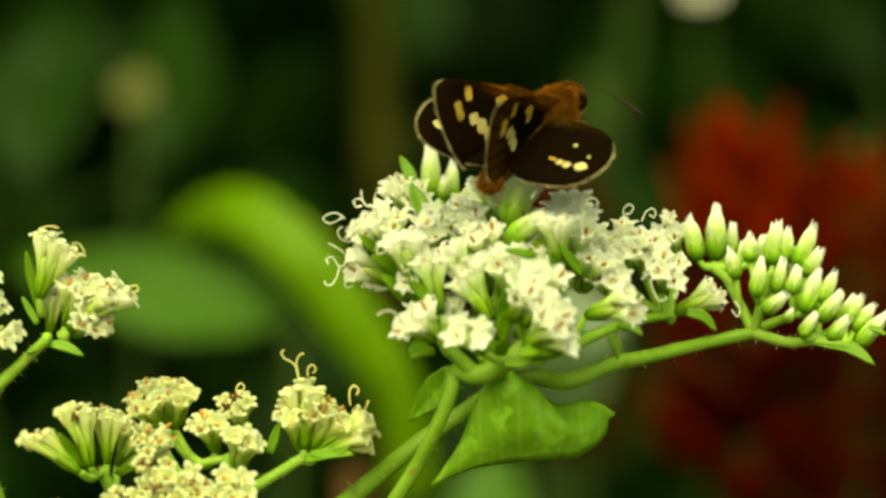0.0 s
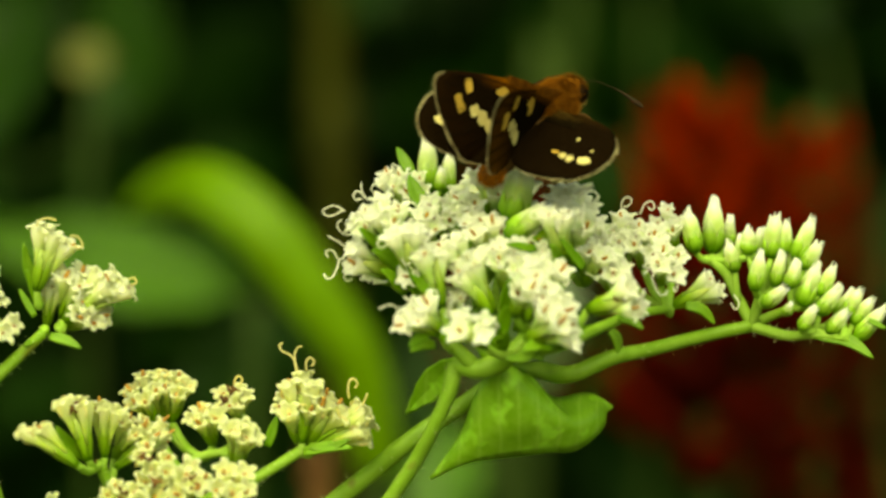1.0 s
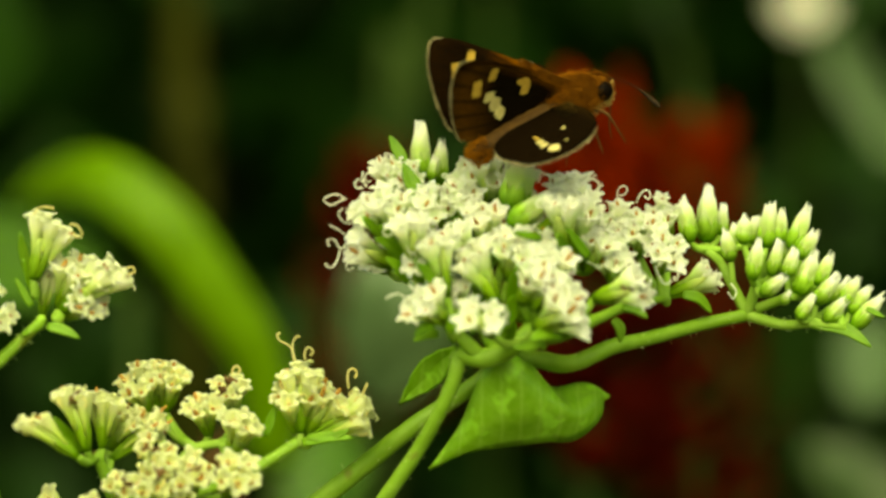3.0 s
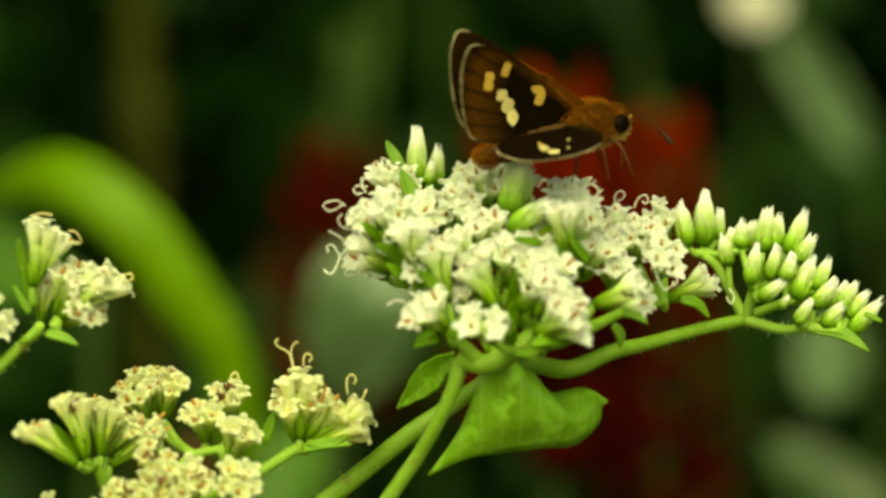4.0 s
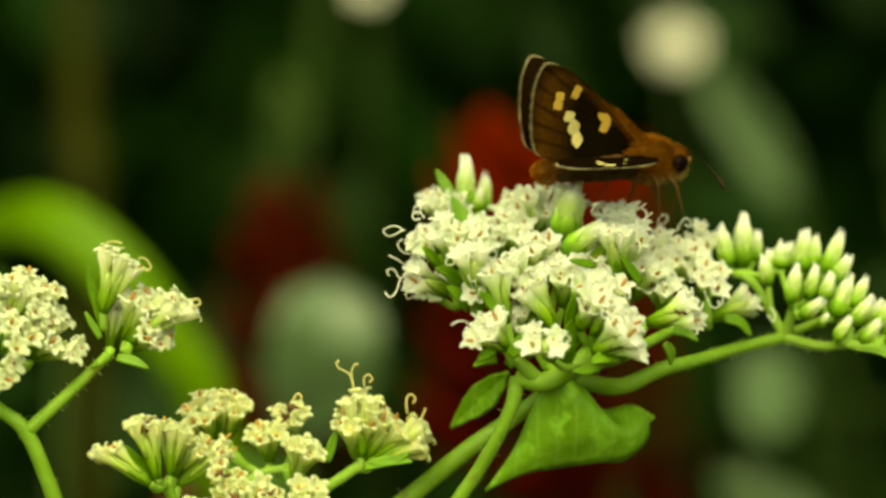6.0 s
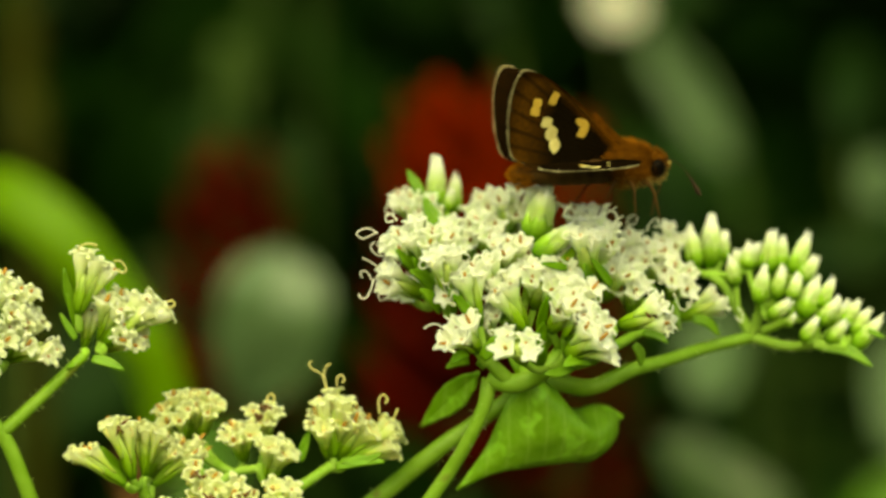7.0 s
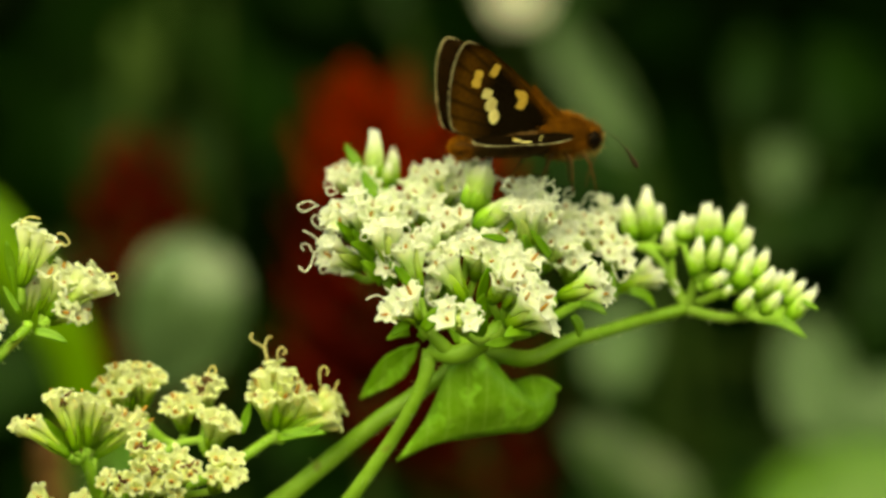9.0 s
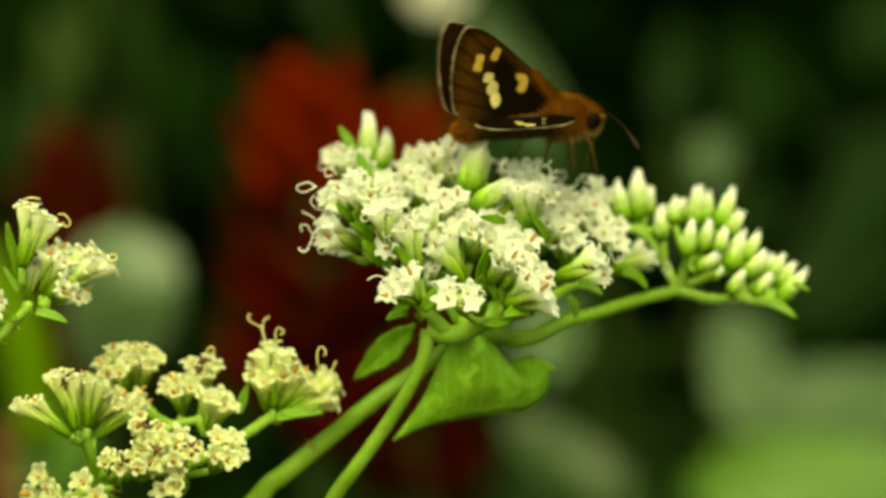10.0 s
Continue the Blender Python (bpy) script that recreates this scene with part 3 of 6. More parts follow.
pedicel(main_vine, (-2.8, 13.3, 5.4), (0.3, 8.0, 4.2), (0, 0, -0.6))
open_head(main_vine, (6.7, 2.6, 3.6), (7.9, 1.9, 9.0))
pedicel(main_vine, (6.7, 2.6, 3.6), (3.3, 0.0, -2.9), (0.4, 1.0, 0))
open_head(main_vine, (4.5, 7.0, 4.6), (4.9, 4.0, 8.6))
pedicel(main_vine, (4.5, 7.0, 4.6), (0.3, 8.0, 4.2), (0, 0, -0.6))
open_head(main_vine, (6.1, 6.1, 3.1), (7.6, 3.0, 6.0))
pedicel(main_vine, (6.1, 6.1, 3.1), (2.0, 4.0, 0.9), (0, 0, -0.6))
open_head(main_vine, (3.7, 13.1, 5.4), (4.6, 10.0, 8.6))
pedicel(main_vine, (3.7, 13.1, 5.4), (0.3, 8.0, 4.2), (0, 0, -0.6))
open_head(main_vine, (1.7, 14.3, 5.4), (2.7, 11.0, 8.2), "white", 0.9)
pedicel(main_vine, (1.7, 14.3, 5.4), (0.3, 8.0, 4.2), (0, 0, -0.6))
open_head(main_vine, (-0.2, -4.0, -1.8), (-2.9, -7.0, 0.4))
pedicel(main_vine, (-0.2, -4.0, -1.8), (-0.8, -3.0, -5.0), (0, 0, -0.6))
open_head(main_vine, (3.0, -3.0, -1.8), (0.3, -5.0, 2.5))
pedicel(main_vine, (3.0, -3.0, -1.8), (3.3, 0.0, -2.9), (0, 0, -0.6))
open_head(main_vine, (9.4, -1.7, -0.2), (8.8, -5.0, 2.5))
pedicel(main_vine, (9.4, -1.7, -0.2), (10.8, -2.0, -2.8), (0, 0, -0.6))
open_head(main_vine, (16.3, 1.1, -2.9), (16.4, -2.0, 0.4))
pedicel(main_vine, (16.3, 1.1, -2.9), (18.2, 2.0, -4.8), (0, 0, -0.6))
open_head(main_vine, (-5.2, 5.4, -1.8), (-6.7, 2.0, -0.2), "white", 0.8)
pedicel(main_vine, (-5.2, 5.4, -1.8), (-2.9, -1.0, -1.8), (0, 0, -0.6))
open_head(main_vine, (7.9, -0.5, -1.2), (5.4, -3.0, 2.5))
pedicel(main_vine, (7.9, -0.5, -1.2), (10.8, -2.0, -2.8), (0, 0, -0.6))
open_head(main_vine, (6.4, 10.2, 3.7), (5.8, 7.0, 6.7))
pedicel(main_vine, (6.4, 10.2, 3.7), (0.3, 8.0, 4.2), (0, 0, -0.6))
open_head(main_vine, (11.9, 6.6, 2.6), (12.3, 4.0, 6.9))
pedicel(main_vine, (11.9, 6.6, 2.6), (12.3, 2.0, -0.2), (0, 0, -0.6))
open_head(main_vine, (15.2, 8.2, 0.4), (15.9, 5.0, 3.4))
pedicel(main_vine, (15.2, 8.2, 0.4), (12.3, 2.0, -0.2), (0, 0, -0.6))
open_head(main_vine, (-1.3, 3.3, 1.5), (-1.9, 0.0, 4.0))
pedicel(main_vine, (-1.3, 3.3, 1.5), (2.0, 4.0, 0.9), (0, 0, -0.6))
open_head(main_vine, (9.4, -4.9, -2.8), (10.1, -8.0, 0.4))
pedicel(main_vine, (9.4, -4.9, -2.8), (10.8, -2.0, -2.8), (0, 0, -0.6))
open_head(main_vine, (1.9, -2.9, -6.1), (0.8, -6.0, -2.8), "white", 0.85)
pedicel(main_vine, (1.9, -2.9, -6.1), (4.3, -3.0, -6.6), (0, 0, -0.6))
stalk(main_vine, "branch", [(30.0, 9.0, -6.0), (28.6, 9.5, -3.2), (27.3, 10.5, -0.7), (25.4, 11.5, 0.7)], [0.6, 0.5, 0.45, 0.35], STEM_PALE)
stalk(main_vine, "branch", [(30.0, 9.0, -6.0), (30.8, 8.0, -2.9), (31.5, 8.0, -0.1)], [0.6, 0.5, 0.35], STEM_PALE)
stalk(main_vine, "branch", [(30.0, 9.0, -6.0), (33.2, 7.5, -6.9), (36.0, 6.0, -6.8), (38.9, 5.0, -7.1)], [0.62, 0.5, 0.42, 0.35], STEM_PALE, 40)
stalk(main_vine, "branch", [(30.9, 8.5, -5.4), (33.9, 7.0, -4.0), (35.3, 7.0, -1.8)], [0.5, 0.4, 0.35], STEM_PALE)
bud(main_vine, (24.5, 10.3, 1.2), (23.7, 9.5, 5.3), 1.05)
pedicel(main_vine, (24.5, 10.3, 1.2), (25.9, 11.0, 0.4), (0, 0, -0.3), 0.34)
bud(main_vine, (26.2, 12.4, 1.2), (26.4, 11.6, 6.3), 1.1)
pedicel(main_vine, (26.2, 12.4, 1.2), (25.9, 11.0, 0.4), (0, 0, -0.3), 0.34)
bud(main_vine, (27.8, 13.8, 1.8), (28.0, 13.0, 4.6))
pedicel(main_vine, (27.8, 13.8, 1.8), (25.9, 11.0, 0.4), (0, 0, -0.3), 0.34)
bud(main_vine, (28.3, 8.2, -0.7), (27.6, 7.4, 2.2))
pedicel(main_vine, (28.3, 8.2, -0.7), (28.6, 9.0, -3.5), (0, 0, -0.3), 0.34)
bud(main_vine, (29.6, 8.8, 1.0), (29.6, 8.0, 3.6), 1.1)
pedicel(main_vine, (29.6, 8.8, 1.0), (30.8, 8.0, -2.9), (0, 0, -0.3), 0.34)
bud(main_vine, (30.8, 11.8, 1.0), (31.0, 11.0, 3.5))
pedicel(main_vine, (30.8, 11.8, 1.0), (25.9, 11.0, 0.4), (0, 0, -0.3), 0.34)
bud(main_vine, (31.9, 9.8, 0.7), (32.3, 9.0, 4.8), 1.15)
pedicel(main_vine, (31.9, 9.8, 0.7), (30.8, 8.0, -2.9), (0, 0, -0.3), 0.34)
bud(main_vine, (33.2, 9.8, 1.0), (33.4, 9.0, 4.3))
pedicel(main_vine, (33.2, 9.8, 1.0), (30.8, 8.0, -2.9), (0, 0, -0.3), 0.34)
bud(main_vine, (34.3, 9.0, 0.4), (35.9, 8.2, 4.6), 1.05)
pedicel(main_vine, (34.3, 9.0, 0.4), (33.9, 7.0, -4.0), (0, 0, -0.3), 0.34)
bud(main_vine, (30.1, 5.8, -2.5), (30.7, 5.0, 1.2), 1.05)
pedicel(main_vine, (30.1, 5.8, -2.5), (30.8, 8.0, -2.9), (0, 0, -0.3), 0.34)
bud(main_vine, (32.1, 6.8, -2.1), (32.8, 6.0, 1.1))
pedicel(main_vine, (32.1, 6.8, -2.1), (30.8, 8.0, -2.9), (0, 0, -0.3), 0.34)
bud(main_vine, (33.5, 5.8, -2.2), (34.2, 5.0, 0.3), 1.1)
pedicel(main_vine, (33.5, 5.8, -2.2), (33.9, 7.0, -4.0), (0, 0, -0.3), 0.34)
bud(main_vine, (35.1, 8.0, -0.5), (36.5, 7.2, 2.2), 1.15)
pedicel(main_vine, (35.1, 8.0, -0.5), (33.9, 7.0, -4.0), (0, 0, -0.3), 0.34)
bud(main_vine, (34.7, 6.1, -3.9), (36.2, 5.3, -0.0), 1.1)
pedicel(main_vine, (34.7, 6.1, -3.9), (33.9, 7.0, -4.0), (0, 0, -0.3), 0.34)
bud(main_vine, (36.5, 5.9, -3.0), (37.8, 5.1, -0.0), 1.05)
pedicel(main_vine, (36.5, 5.9, -3.0), (33.9, 7.0, -4.0), (0, 0, -0.3), 0.34)
bud(main_vine, (30.8, 3.8, -4.0), (33.0, 3.0, -2.2))
pedicel(main_vine, (30.8, 3.8, -4.0), (30.8, 8.0, -2.9), (0, 0, -0.3), 0.34)
bud(main_vine, (34.5, 5.1, -6.3), (35.9, 4.3, -4.1), 0.95)
pedicel(main_vine, (34.5, 5.1, -6.3), (36.0, 6.0, -6.2), (0, 0, -0.3), 0.34)
bud(main_vine, (36.3, 5.6, -4.8), (38.3, 4.8, -2.2), 1.1)
pedicel(main_vine, (36.3, 5.6, -4.8), (36.0, 6.0, -6.2), (0, 0, -0.3), 0.34)
bud(main_vine, (37.2, 5.5, -6.6), (39.1, 4.7, -4.4))
pedicel(main_vine, (37.2, 5.5, -6.6), (36.0, 6.0, -6.2), (0, 0, -0.3), 0.34)
bud(main_vine, (38.8, 5.6, -4.9), (40.4, 4.8, -2.3), 1.05)
pedicel(main_vine, (38.8, 5.6, -4.9), (38.7, 5.0, -7.0), (0, 0, -0.3), 0.34)
bud(main_vine, (39.6, 5.6, -5.7), (41.5, 4.8, -3.2))
pedicel(main_vine, (39.6, 5.6, -5.7), (38.7, 5.0, -7.0), (0, 0, -0.3), 0.34)
bud(main_vine, (39.9, 5.5, -7.2), (42.7, 4.7, -4.1))
pedicel(main_vine, (39.9, 5.5, -7.2), (38.7, 5.0, -7.0), (0, 0, -0.3), 0.34)
bud(main_vine, (32.9, 4.8, -4.7), (33.6, 4.0, -3.7), 0.6)
pedicel(main_vine, (32.9, 4.8, -4.7), (33.9, 7.0, -4.0), (0, 0, -0.3), 0.34)
bud(main_vine, (34.3, 10.8, -1.3), (33.9, 10.0, 2.1))
pedicel(main_vine, (34.3, 10.8, -1.3), (33.9, 7.0, -4.0), (0, 0, -0.3), 0.34)
bud(main_vine, (36.0, 8.8, -4.0), (35.7, 8.0, -1.2))
pedicel(main_vine, (36.0, 8.8, -4.0), (33.9, 7.0, -4.0), (0, 0, -0.3), 0.34)
bud(main_vine, (38.1, 7.8, -5.1), (39.7, 7.0, -2.6))
pedicel(main_vine, (38.1, 7.8, -5.1), (36.0, 6.0, -6.2), (0, 0, -0.3), 0.34)
bud(main_vine, (28.9, 12.8, 0.4), (29.1, 12.0, 2.9))
pedicel(main_vine, (28.9, 12.8, 0.4), (25.9, 11.0, 0.4), (0, 0, -0.3), 0.34)
bud(main_vine, (-2.1, 13.4, 7.2), (-2.0, 12.6, 12.5), 0.98)
pedicel(main_vine, (-2.1, 13.4, 7.2), (-1.4, 11.0, 5.7), (0, 0, -0.3), 0.34)
bud(main_vine, (-0.2, 14.8, 6.9), (0.1, 14.0, 11.1), 0.95)
pedicel(main_vine, (-0.2, 14.8, 6.9), (-1.4, 11.0, 5.7), (0, 0, -0.3), 0.34)
bud(main_vine, (-0.9, 12.8, 7.2), (-0.6, 12.0, 9.5), 0.8)
pedicel(main_vine, (-0.9, 12.8, 7.2), (-1.4, 11.0, 5.7), (0, 0, -0.3), 0.34)
pedicel(main_vine, (-1.4, 11.0, 5.7), (0.3, 7.0, 2.6), (0, 0, 0), 0.5)
leafy_bract(main_vine, (-3.5, 12.0, 8.6), (-5.1, 12.8, 11.6), 1.1, (0, 0, 0))
leafy_bract(main_vine, (-1.6, 8.0, 4.8), (-3.7, 9.0, 8.8), 1.5, (-0.3, 0, 0.1))
leafy_bract(main_vine, (16.1, -3.0, -6.2), (16.8, -2.7, -8.4), 0.9, (0.3, 0, 0.2))
leafy_bract(main_vine, (16.9, -4.0, -5.0), (19.2, -5.0, -6.0), 1.0, (0, 0, 0.3))
leafy_bract(main_vine, (23.4, 6.0, -4.0), (26.3, 7.0, -5.8), 1.0, (0.2, 0, 0.5))
leafy_bract(main_vine, (-0.5, -4.0, -7.6), (-2.8, -5.0, -8.2), 0.9, (0, 0, 0.3))
leafy_bract(main_vine, (-4.5, 0.0, -1.3), (-5.6, -2.0, -0.5), 0.8, (0, 0, 0.3))
leafy_bract(main_vine, (-3.2, -3.0, -2.3), (-5.0, -4.0, -1.2), 1.0, (0, 0, 0.5))
leafy_bract(main_vine, (-2.1, -6.0, -2.8), (-2.6, -8.0, -0.4), 0.9, (0, 0, 0))
leafy_bract(main_vine, (36.0, 6.0, -6.8), (41.5, 4.0, -9.0), 1.3, (0.3, 0, 0.6))
leafy_bract(main_vine, (40.9, 3.0, -5.3), (42.6, 3.0, -6.1), 0.5, (0, 0, 0))
leafy_bract(main_vine, (9.3, -9.0, -8.1), (6.3, -10.0, -8.7), 0.9, (0, 0, -0.2))
leafy_bract(main_vine, (-4.5, -3.0, 0.4), (-6.0, -5.0, 2.7), 1.0, (0, 0, 0))
leafy_bract(main_vine, (-5.1, -1.0, 1.2), (-5.9, -3.0, 3.8), 0.9, (0, 0, 0))
leafy_bract(main_vine, (9.1, -6.0, 1.5), (6.4, -8.0, 2.0), 0.7, (0, 0, 0))
leafy_bract(main_vine, (-5.9, -3.0, 1.7), (-7.6, -5.0, 3.5), 0.9, (0, 0, 0))
leafy_bract(main_vine, (-3.9, -4.0, -0.3), (-6.4, -6.0, 1.4), 1.2, (0, 0, 0.3))
leafy_bract(main_vine, (-3.3, -5.0, -2.6), (-5.4, -7.0, -0.4), 1.1, (0, 0, 0.3))
leafy_bract(main_vine, (-0.4, -8.0, -3.1), (-2.5, -10.0, -0.9), 1.0, (-0.2, 0, 0.2))
leafy_bract(main_vine, (-0.9, -7.0, -2.8), (-1.7, -9.0, 0.9), 0.8, (0, 0, 0))
leafy_bract(main_vine, (-1.0, -8.0, -6.6), (-2.7, -9.0, -7.6), 0.9, (0, 0, 0.2))
leafy_bract(main_vine, (11.5, -5.0, -0.4), (10.6, -8.0, 1.9), 1.2, (0, 0, 0))
leafy_bract(main_vine, (13.6, -5.0, -0.3), (11.4, -7.0, 2.5), 0.9, (0, 0, 0))
leafy_bract(main_vine, (10.8, -10.0, -7.5), (7.9, -12.0, -7.9), 1.3, (0, 0, 0.4))
leafy_bract(main_vine, (5.8, -9.0, -7.5), (4.1, -10.0, -5.9), 1.0, (0, 0, 0))
leafy_bract(main_vine, (6.1, -8.0, -4.4), (6.7, -10.0, -1.2), 0.9, (0, 0, 0))
bud(main_vine, (6.5, 0.5, 4.2), (8.0, 0.0, 9.4), 1.4)
pedicel(main_vine, (6.5, 0.5, 4.2), (3.3, 0.0, -2.9), (0.4, 1.0, 0), 0.4)
bud(main_vine, (6.3, -3.4, 2.7), (10.4, -4.5, 5.6), 1.15)
pedicel(main_vine, (6.3, -3.4, 2.7), (4.3, -3.0, -6.6), (0, 1.0, 0), 0.4)
leafy_bract(main_vine, (8.0, -4.0, 1.4), (10.3, -4.5, 3.8), 1.1, (0.2, 0, -0.3), OLIVE_LEAFY)
leafy_bract(main_vine, (11.3, 1.7, -7.9), (14.6, 1.0, -5.8), 0.8, (0, 0, 0.3))
leafy_bract(main_vine, (3.2, -0.4, -7.5), (1.8, -0.1, -5.5), 1.1, (0, 0, 0.3))
leafy_bract(main_vine, (0.4, -8.5, -7.2), (2.9, -9.7, -4.8), 1.2, (0, 0, 0.3))
leafy_bract(main_vine, (2.3, -2.4, -6.3), (-0.4, -2.6, -4.6), 1.3, (0, 0, 0.3))
leafy_bract(main_vine, (6.1, -7.3, -6.3), (6.5, -8.6, -3.8), 1.1, (0, 0, 0.3))
leafy_bract(main_vine, (4.8, -0.6, -8.1), (2.5, -2.4, -6.3), 0.9, (0, 0, 0.3))
leafy_bract(main_vine, (6.6, 0.9, -8.2), (4.6, -0.4, -6.2), 0.9, (0, 0, 0.3))
leafy_bract(main_vine, (10.7, 0.1, -7.5), (9.8, 1.1, -5.1), 1.1, (0, 0, 0.3))
leafy_bract(main_vine, (9.8, -2.4, -8.8), (6.6, -3.3, -7.7), 1.2, (0, 0, 0.3))
leafy_bract(main_vine, (6.0, -8.3, -7.9), (6.2, -10.6, -6.2), 1.2, (0, 0, 0.3))
leafy_bract(main_vine, (0.9, -1.5, -6.4), (1.0, -2.4, -3.5), 1.2, (0, 0, 0.3))
leafy_bract(main_vine, (6.1, -1.7, -9.1), (4.4, -2.9, -7.2), 0.9, (0, 0, 0.3))
leafy_bract(main_vine, (5.6, -2.2, -7.3), (5.2, -4.6, -5.7), 1.3, (0, 0, 0.3))
leafy_bract(main_vine, (11.2, -8.1, -7.9), (12.6, -8.5, -5.5), 0.8, (0, 0, 0.3))
leafy_bract(main_vine, (7.2, -0.6, -6.5), (8.5, -1.7, -4.6), 1.3, (0, 0, 0.3))
leafy_bract(main_vine, (5.6, -0.7, -8.6), (7.7, -0.1, -8.3), 1.1, (0, 0, 0.3))
leafy_bract(main_vine, (0.7, -3.1, -8.2), (2.8, -5.8, -6.2), 1.2, (0, 0, 0.3))
leafy_bract(main_vine, (0.4, -2.1, -6.4), (-0.9, -3.4, -4.3), 1.3, (0, 0, 0.3))
leafy_bract(main_vine, (8.3, -7.0, -7.7), (7.9, -7.0, -5.4), 0.9, (0, 0, 0.3))
leafy_bract(main_vine, (8.5, -8.0, -8.6), (10.5, -8.0, -6.6), 1.0, (0, 0, 0.3))
leafy_bract(main_vine, (4.4, -5.4, -8.7), (2.9, -4.5, -5.2), 1.2, (0, 0, 0.3))
leafy_bract(main_vine, (1.3, -2.9, -6.4), (4.2, -2.3, -3.8), 0.9, (0, 0, 0.3))
leafy_bract(main_vine, (2.8, -6.2, -7.1), (1.9, -8.1, -6.2), 1.1, (0, 0, 0.3))
leafy_bract(main_vine, (11.0, -2.1, -7.5), (12.1, -1.1, -4.1), 1.0, (0, 0, 0.3))
leafy_bract(main_vine, (10.5, -4.5, -6.6), (12.1, -6.5, -3.9), 0.9, (0, 0, 0.3))
leafy_bract(main_vine, (2.9, 0.4, -6.3), (1.8, -1.3, -5.1), 1.0, (0, 0, 0.3))
curl(main_vine, [(-9.2, -2.4, 5.1), (-10.1, -2.4, 5.6), (-11.0, -2.4, 5.4), (-11.3, -2.4, 5.0), (-10.7, -2.4, 4.6), (-9.9, -2.4, 4.9), (-9.4, -2.4, 5.2)])
curl(main_vine, [(-8.4, -2.5, 2.9), (-9.2, -2.5, 2.9), (-9.8, -2.5, 3.4), (-9.9, -2.5, 3.9), (-9.5, -2.5, 4.3)])
curl(main_vine, [(-9.2, -2.5, 0.5), (-9.9, -2.5, 0.6), (-10.2, -2.5, 1.2), (-10.6, -2.5, 1.4), (-11.0, -2.5, 1.2), (-10.8, -2.5, 0.7)])
curl(main_vine, [(-9.7, -2.5, 0.5), (-10.0, -2.5, -0.5), (-10.4, -2.5, -1.2), (-10.9, -2.5, -1.3), (-11.2, -2.5, -0.9)])
curl(main_vine, [(-9.2, -2.5, 1.7), (-10.0, -2.5, 2.3), (-10.8, -2.5, 2.7)])
curl(main_vine, [(-7.2, -2.0, 6.4), (-7.9, -2.0, 7.0), (-8.4, -2.0, 6.7), (-8.2, -2.0, 6.2), (-7.6, -2.0, 6.3)])
curl(main_vine, [(-7.3, -2.0, 6.3), (-7.6, -2.0, 7.0), (-7.7, -2.0, 7.8)])
curl(main_vine, [(17.4, 9.0, 5.0), (17.2, 9.0, 5.8), (17.4, 9.0, 6.4), (17.9, 9.0, 6.6), (18.2, 9.0, 6.2), (17.8, 9.0, 5.7), (17.4, 9.0, 5.7)])
curl(main_vine, [(19.0, 8.0, 4.9), (19.4, 8.0, 5.8), (20.0, 8.0, 6.2), (20.4, 8.0, 5.8), (20.2, 8.0, 5.3), (19.8, 8.0, 5.6)])
curl(main_vine, [(13.1, -3.0, 6.5), (13.8, -3.0, 7.0), (14.5, -3.0, 7.5)])
curl(main_vine, [(13.9, -3.0, 5.5), (14.4, -3.0, 6.0), (15.1, -3.0, 6.6)])
curl(main_vine, [(20.0, -4.0, -1.1), (20.3, -4.0, -2.0), (20.7, -4.0, -2.7), (21.2, -4.0, -2.8), (21.6, -4.0, -2.4)])
curl(main_vine, [(19.8, 0.0, 0.4), (19.9, 0.0, 1.0), (20.3, 0.0, 1.3), (20.6, 0.0, 0.9), (20.4, 0.0, 0.4)])
curl(main_vine, [(12.2, -13.0, -6.5), (12.5, -13.0, -7.3), (12.8, -13.0, -7.8), (13.2, -13.0, -7.8)])
curl(main_vine, [(19.2, -9.0, -0.8), (19.8, -9.0, -0.3), (20.2, -9.0, -0.6), (20.0, -9.0, -1.1)])
curl(main_vine, [(27.8, 6.0, -3.7), (28.3, 6.0, -4.4), (28.6, 6.0, -3.7), (28.1, 6.0, -2.9)])
curl(main_vine, [(-4.5, -7.0, 5.9), (-5.0, -7.0, 6.4), (-5.6, -7.0, 6.2), (-5.9, -7.0, 6.6)])
curl(main_vine, [(8.8, -6.0, 6.7), (9.2, -6.0, 7.5), (9.6, -6.0, 7.5)])
curl(main_vine, [(-3.2, -11.0, -4.3), (-4.2, -11.0, -3.7), (-4.9, -11.0, -3.8), (-5.4, -11.0, -4.1)])
withered(main_vine, (9.4, -12.5, -3.6), 30)
withered(main_vine, (16.9, -9.0, -2.8), 31)
ROUND = [(0.04, 0.04), (0.36, 0.36), (0.47, 0.47), (0.50, 0.50), (0.47, 0.47), (0.36, 0.36), (0.03, 0.03)]
OVAL = [(0.03, 0.03), (0.34, 0.34), (0.48, 0.48), (0.42, 0.42), (0.22, 0.22), (0.01, 0.01)]
main_leaf(main_vine)
broad_leaf(main_vine, "leaf", mm(1.3, 4.0, -9.0), mm(-3.9, 11.0, -14.7), (-0.72, 0.2, 0.69), 0.0030, OVAL, 0.1, 0.04)


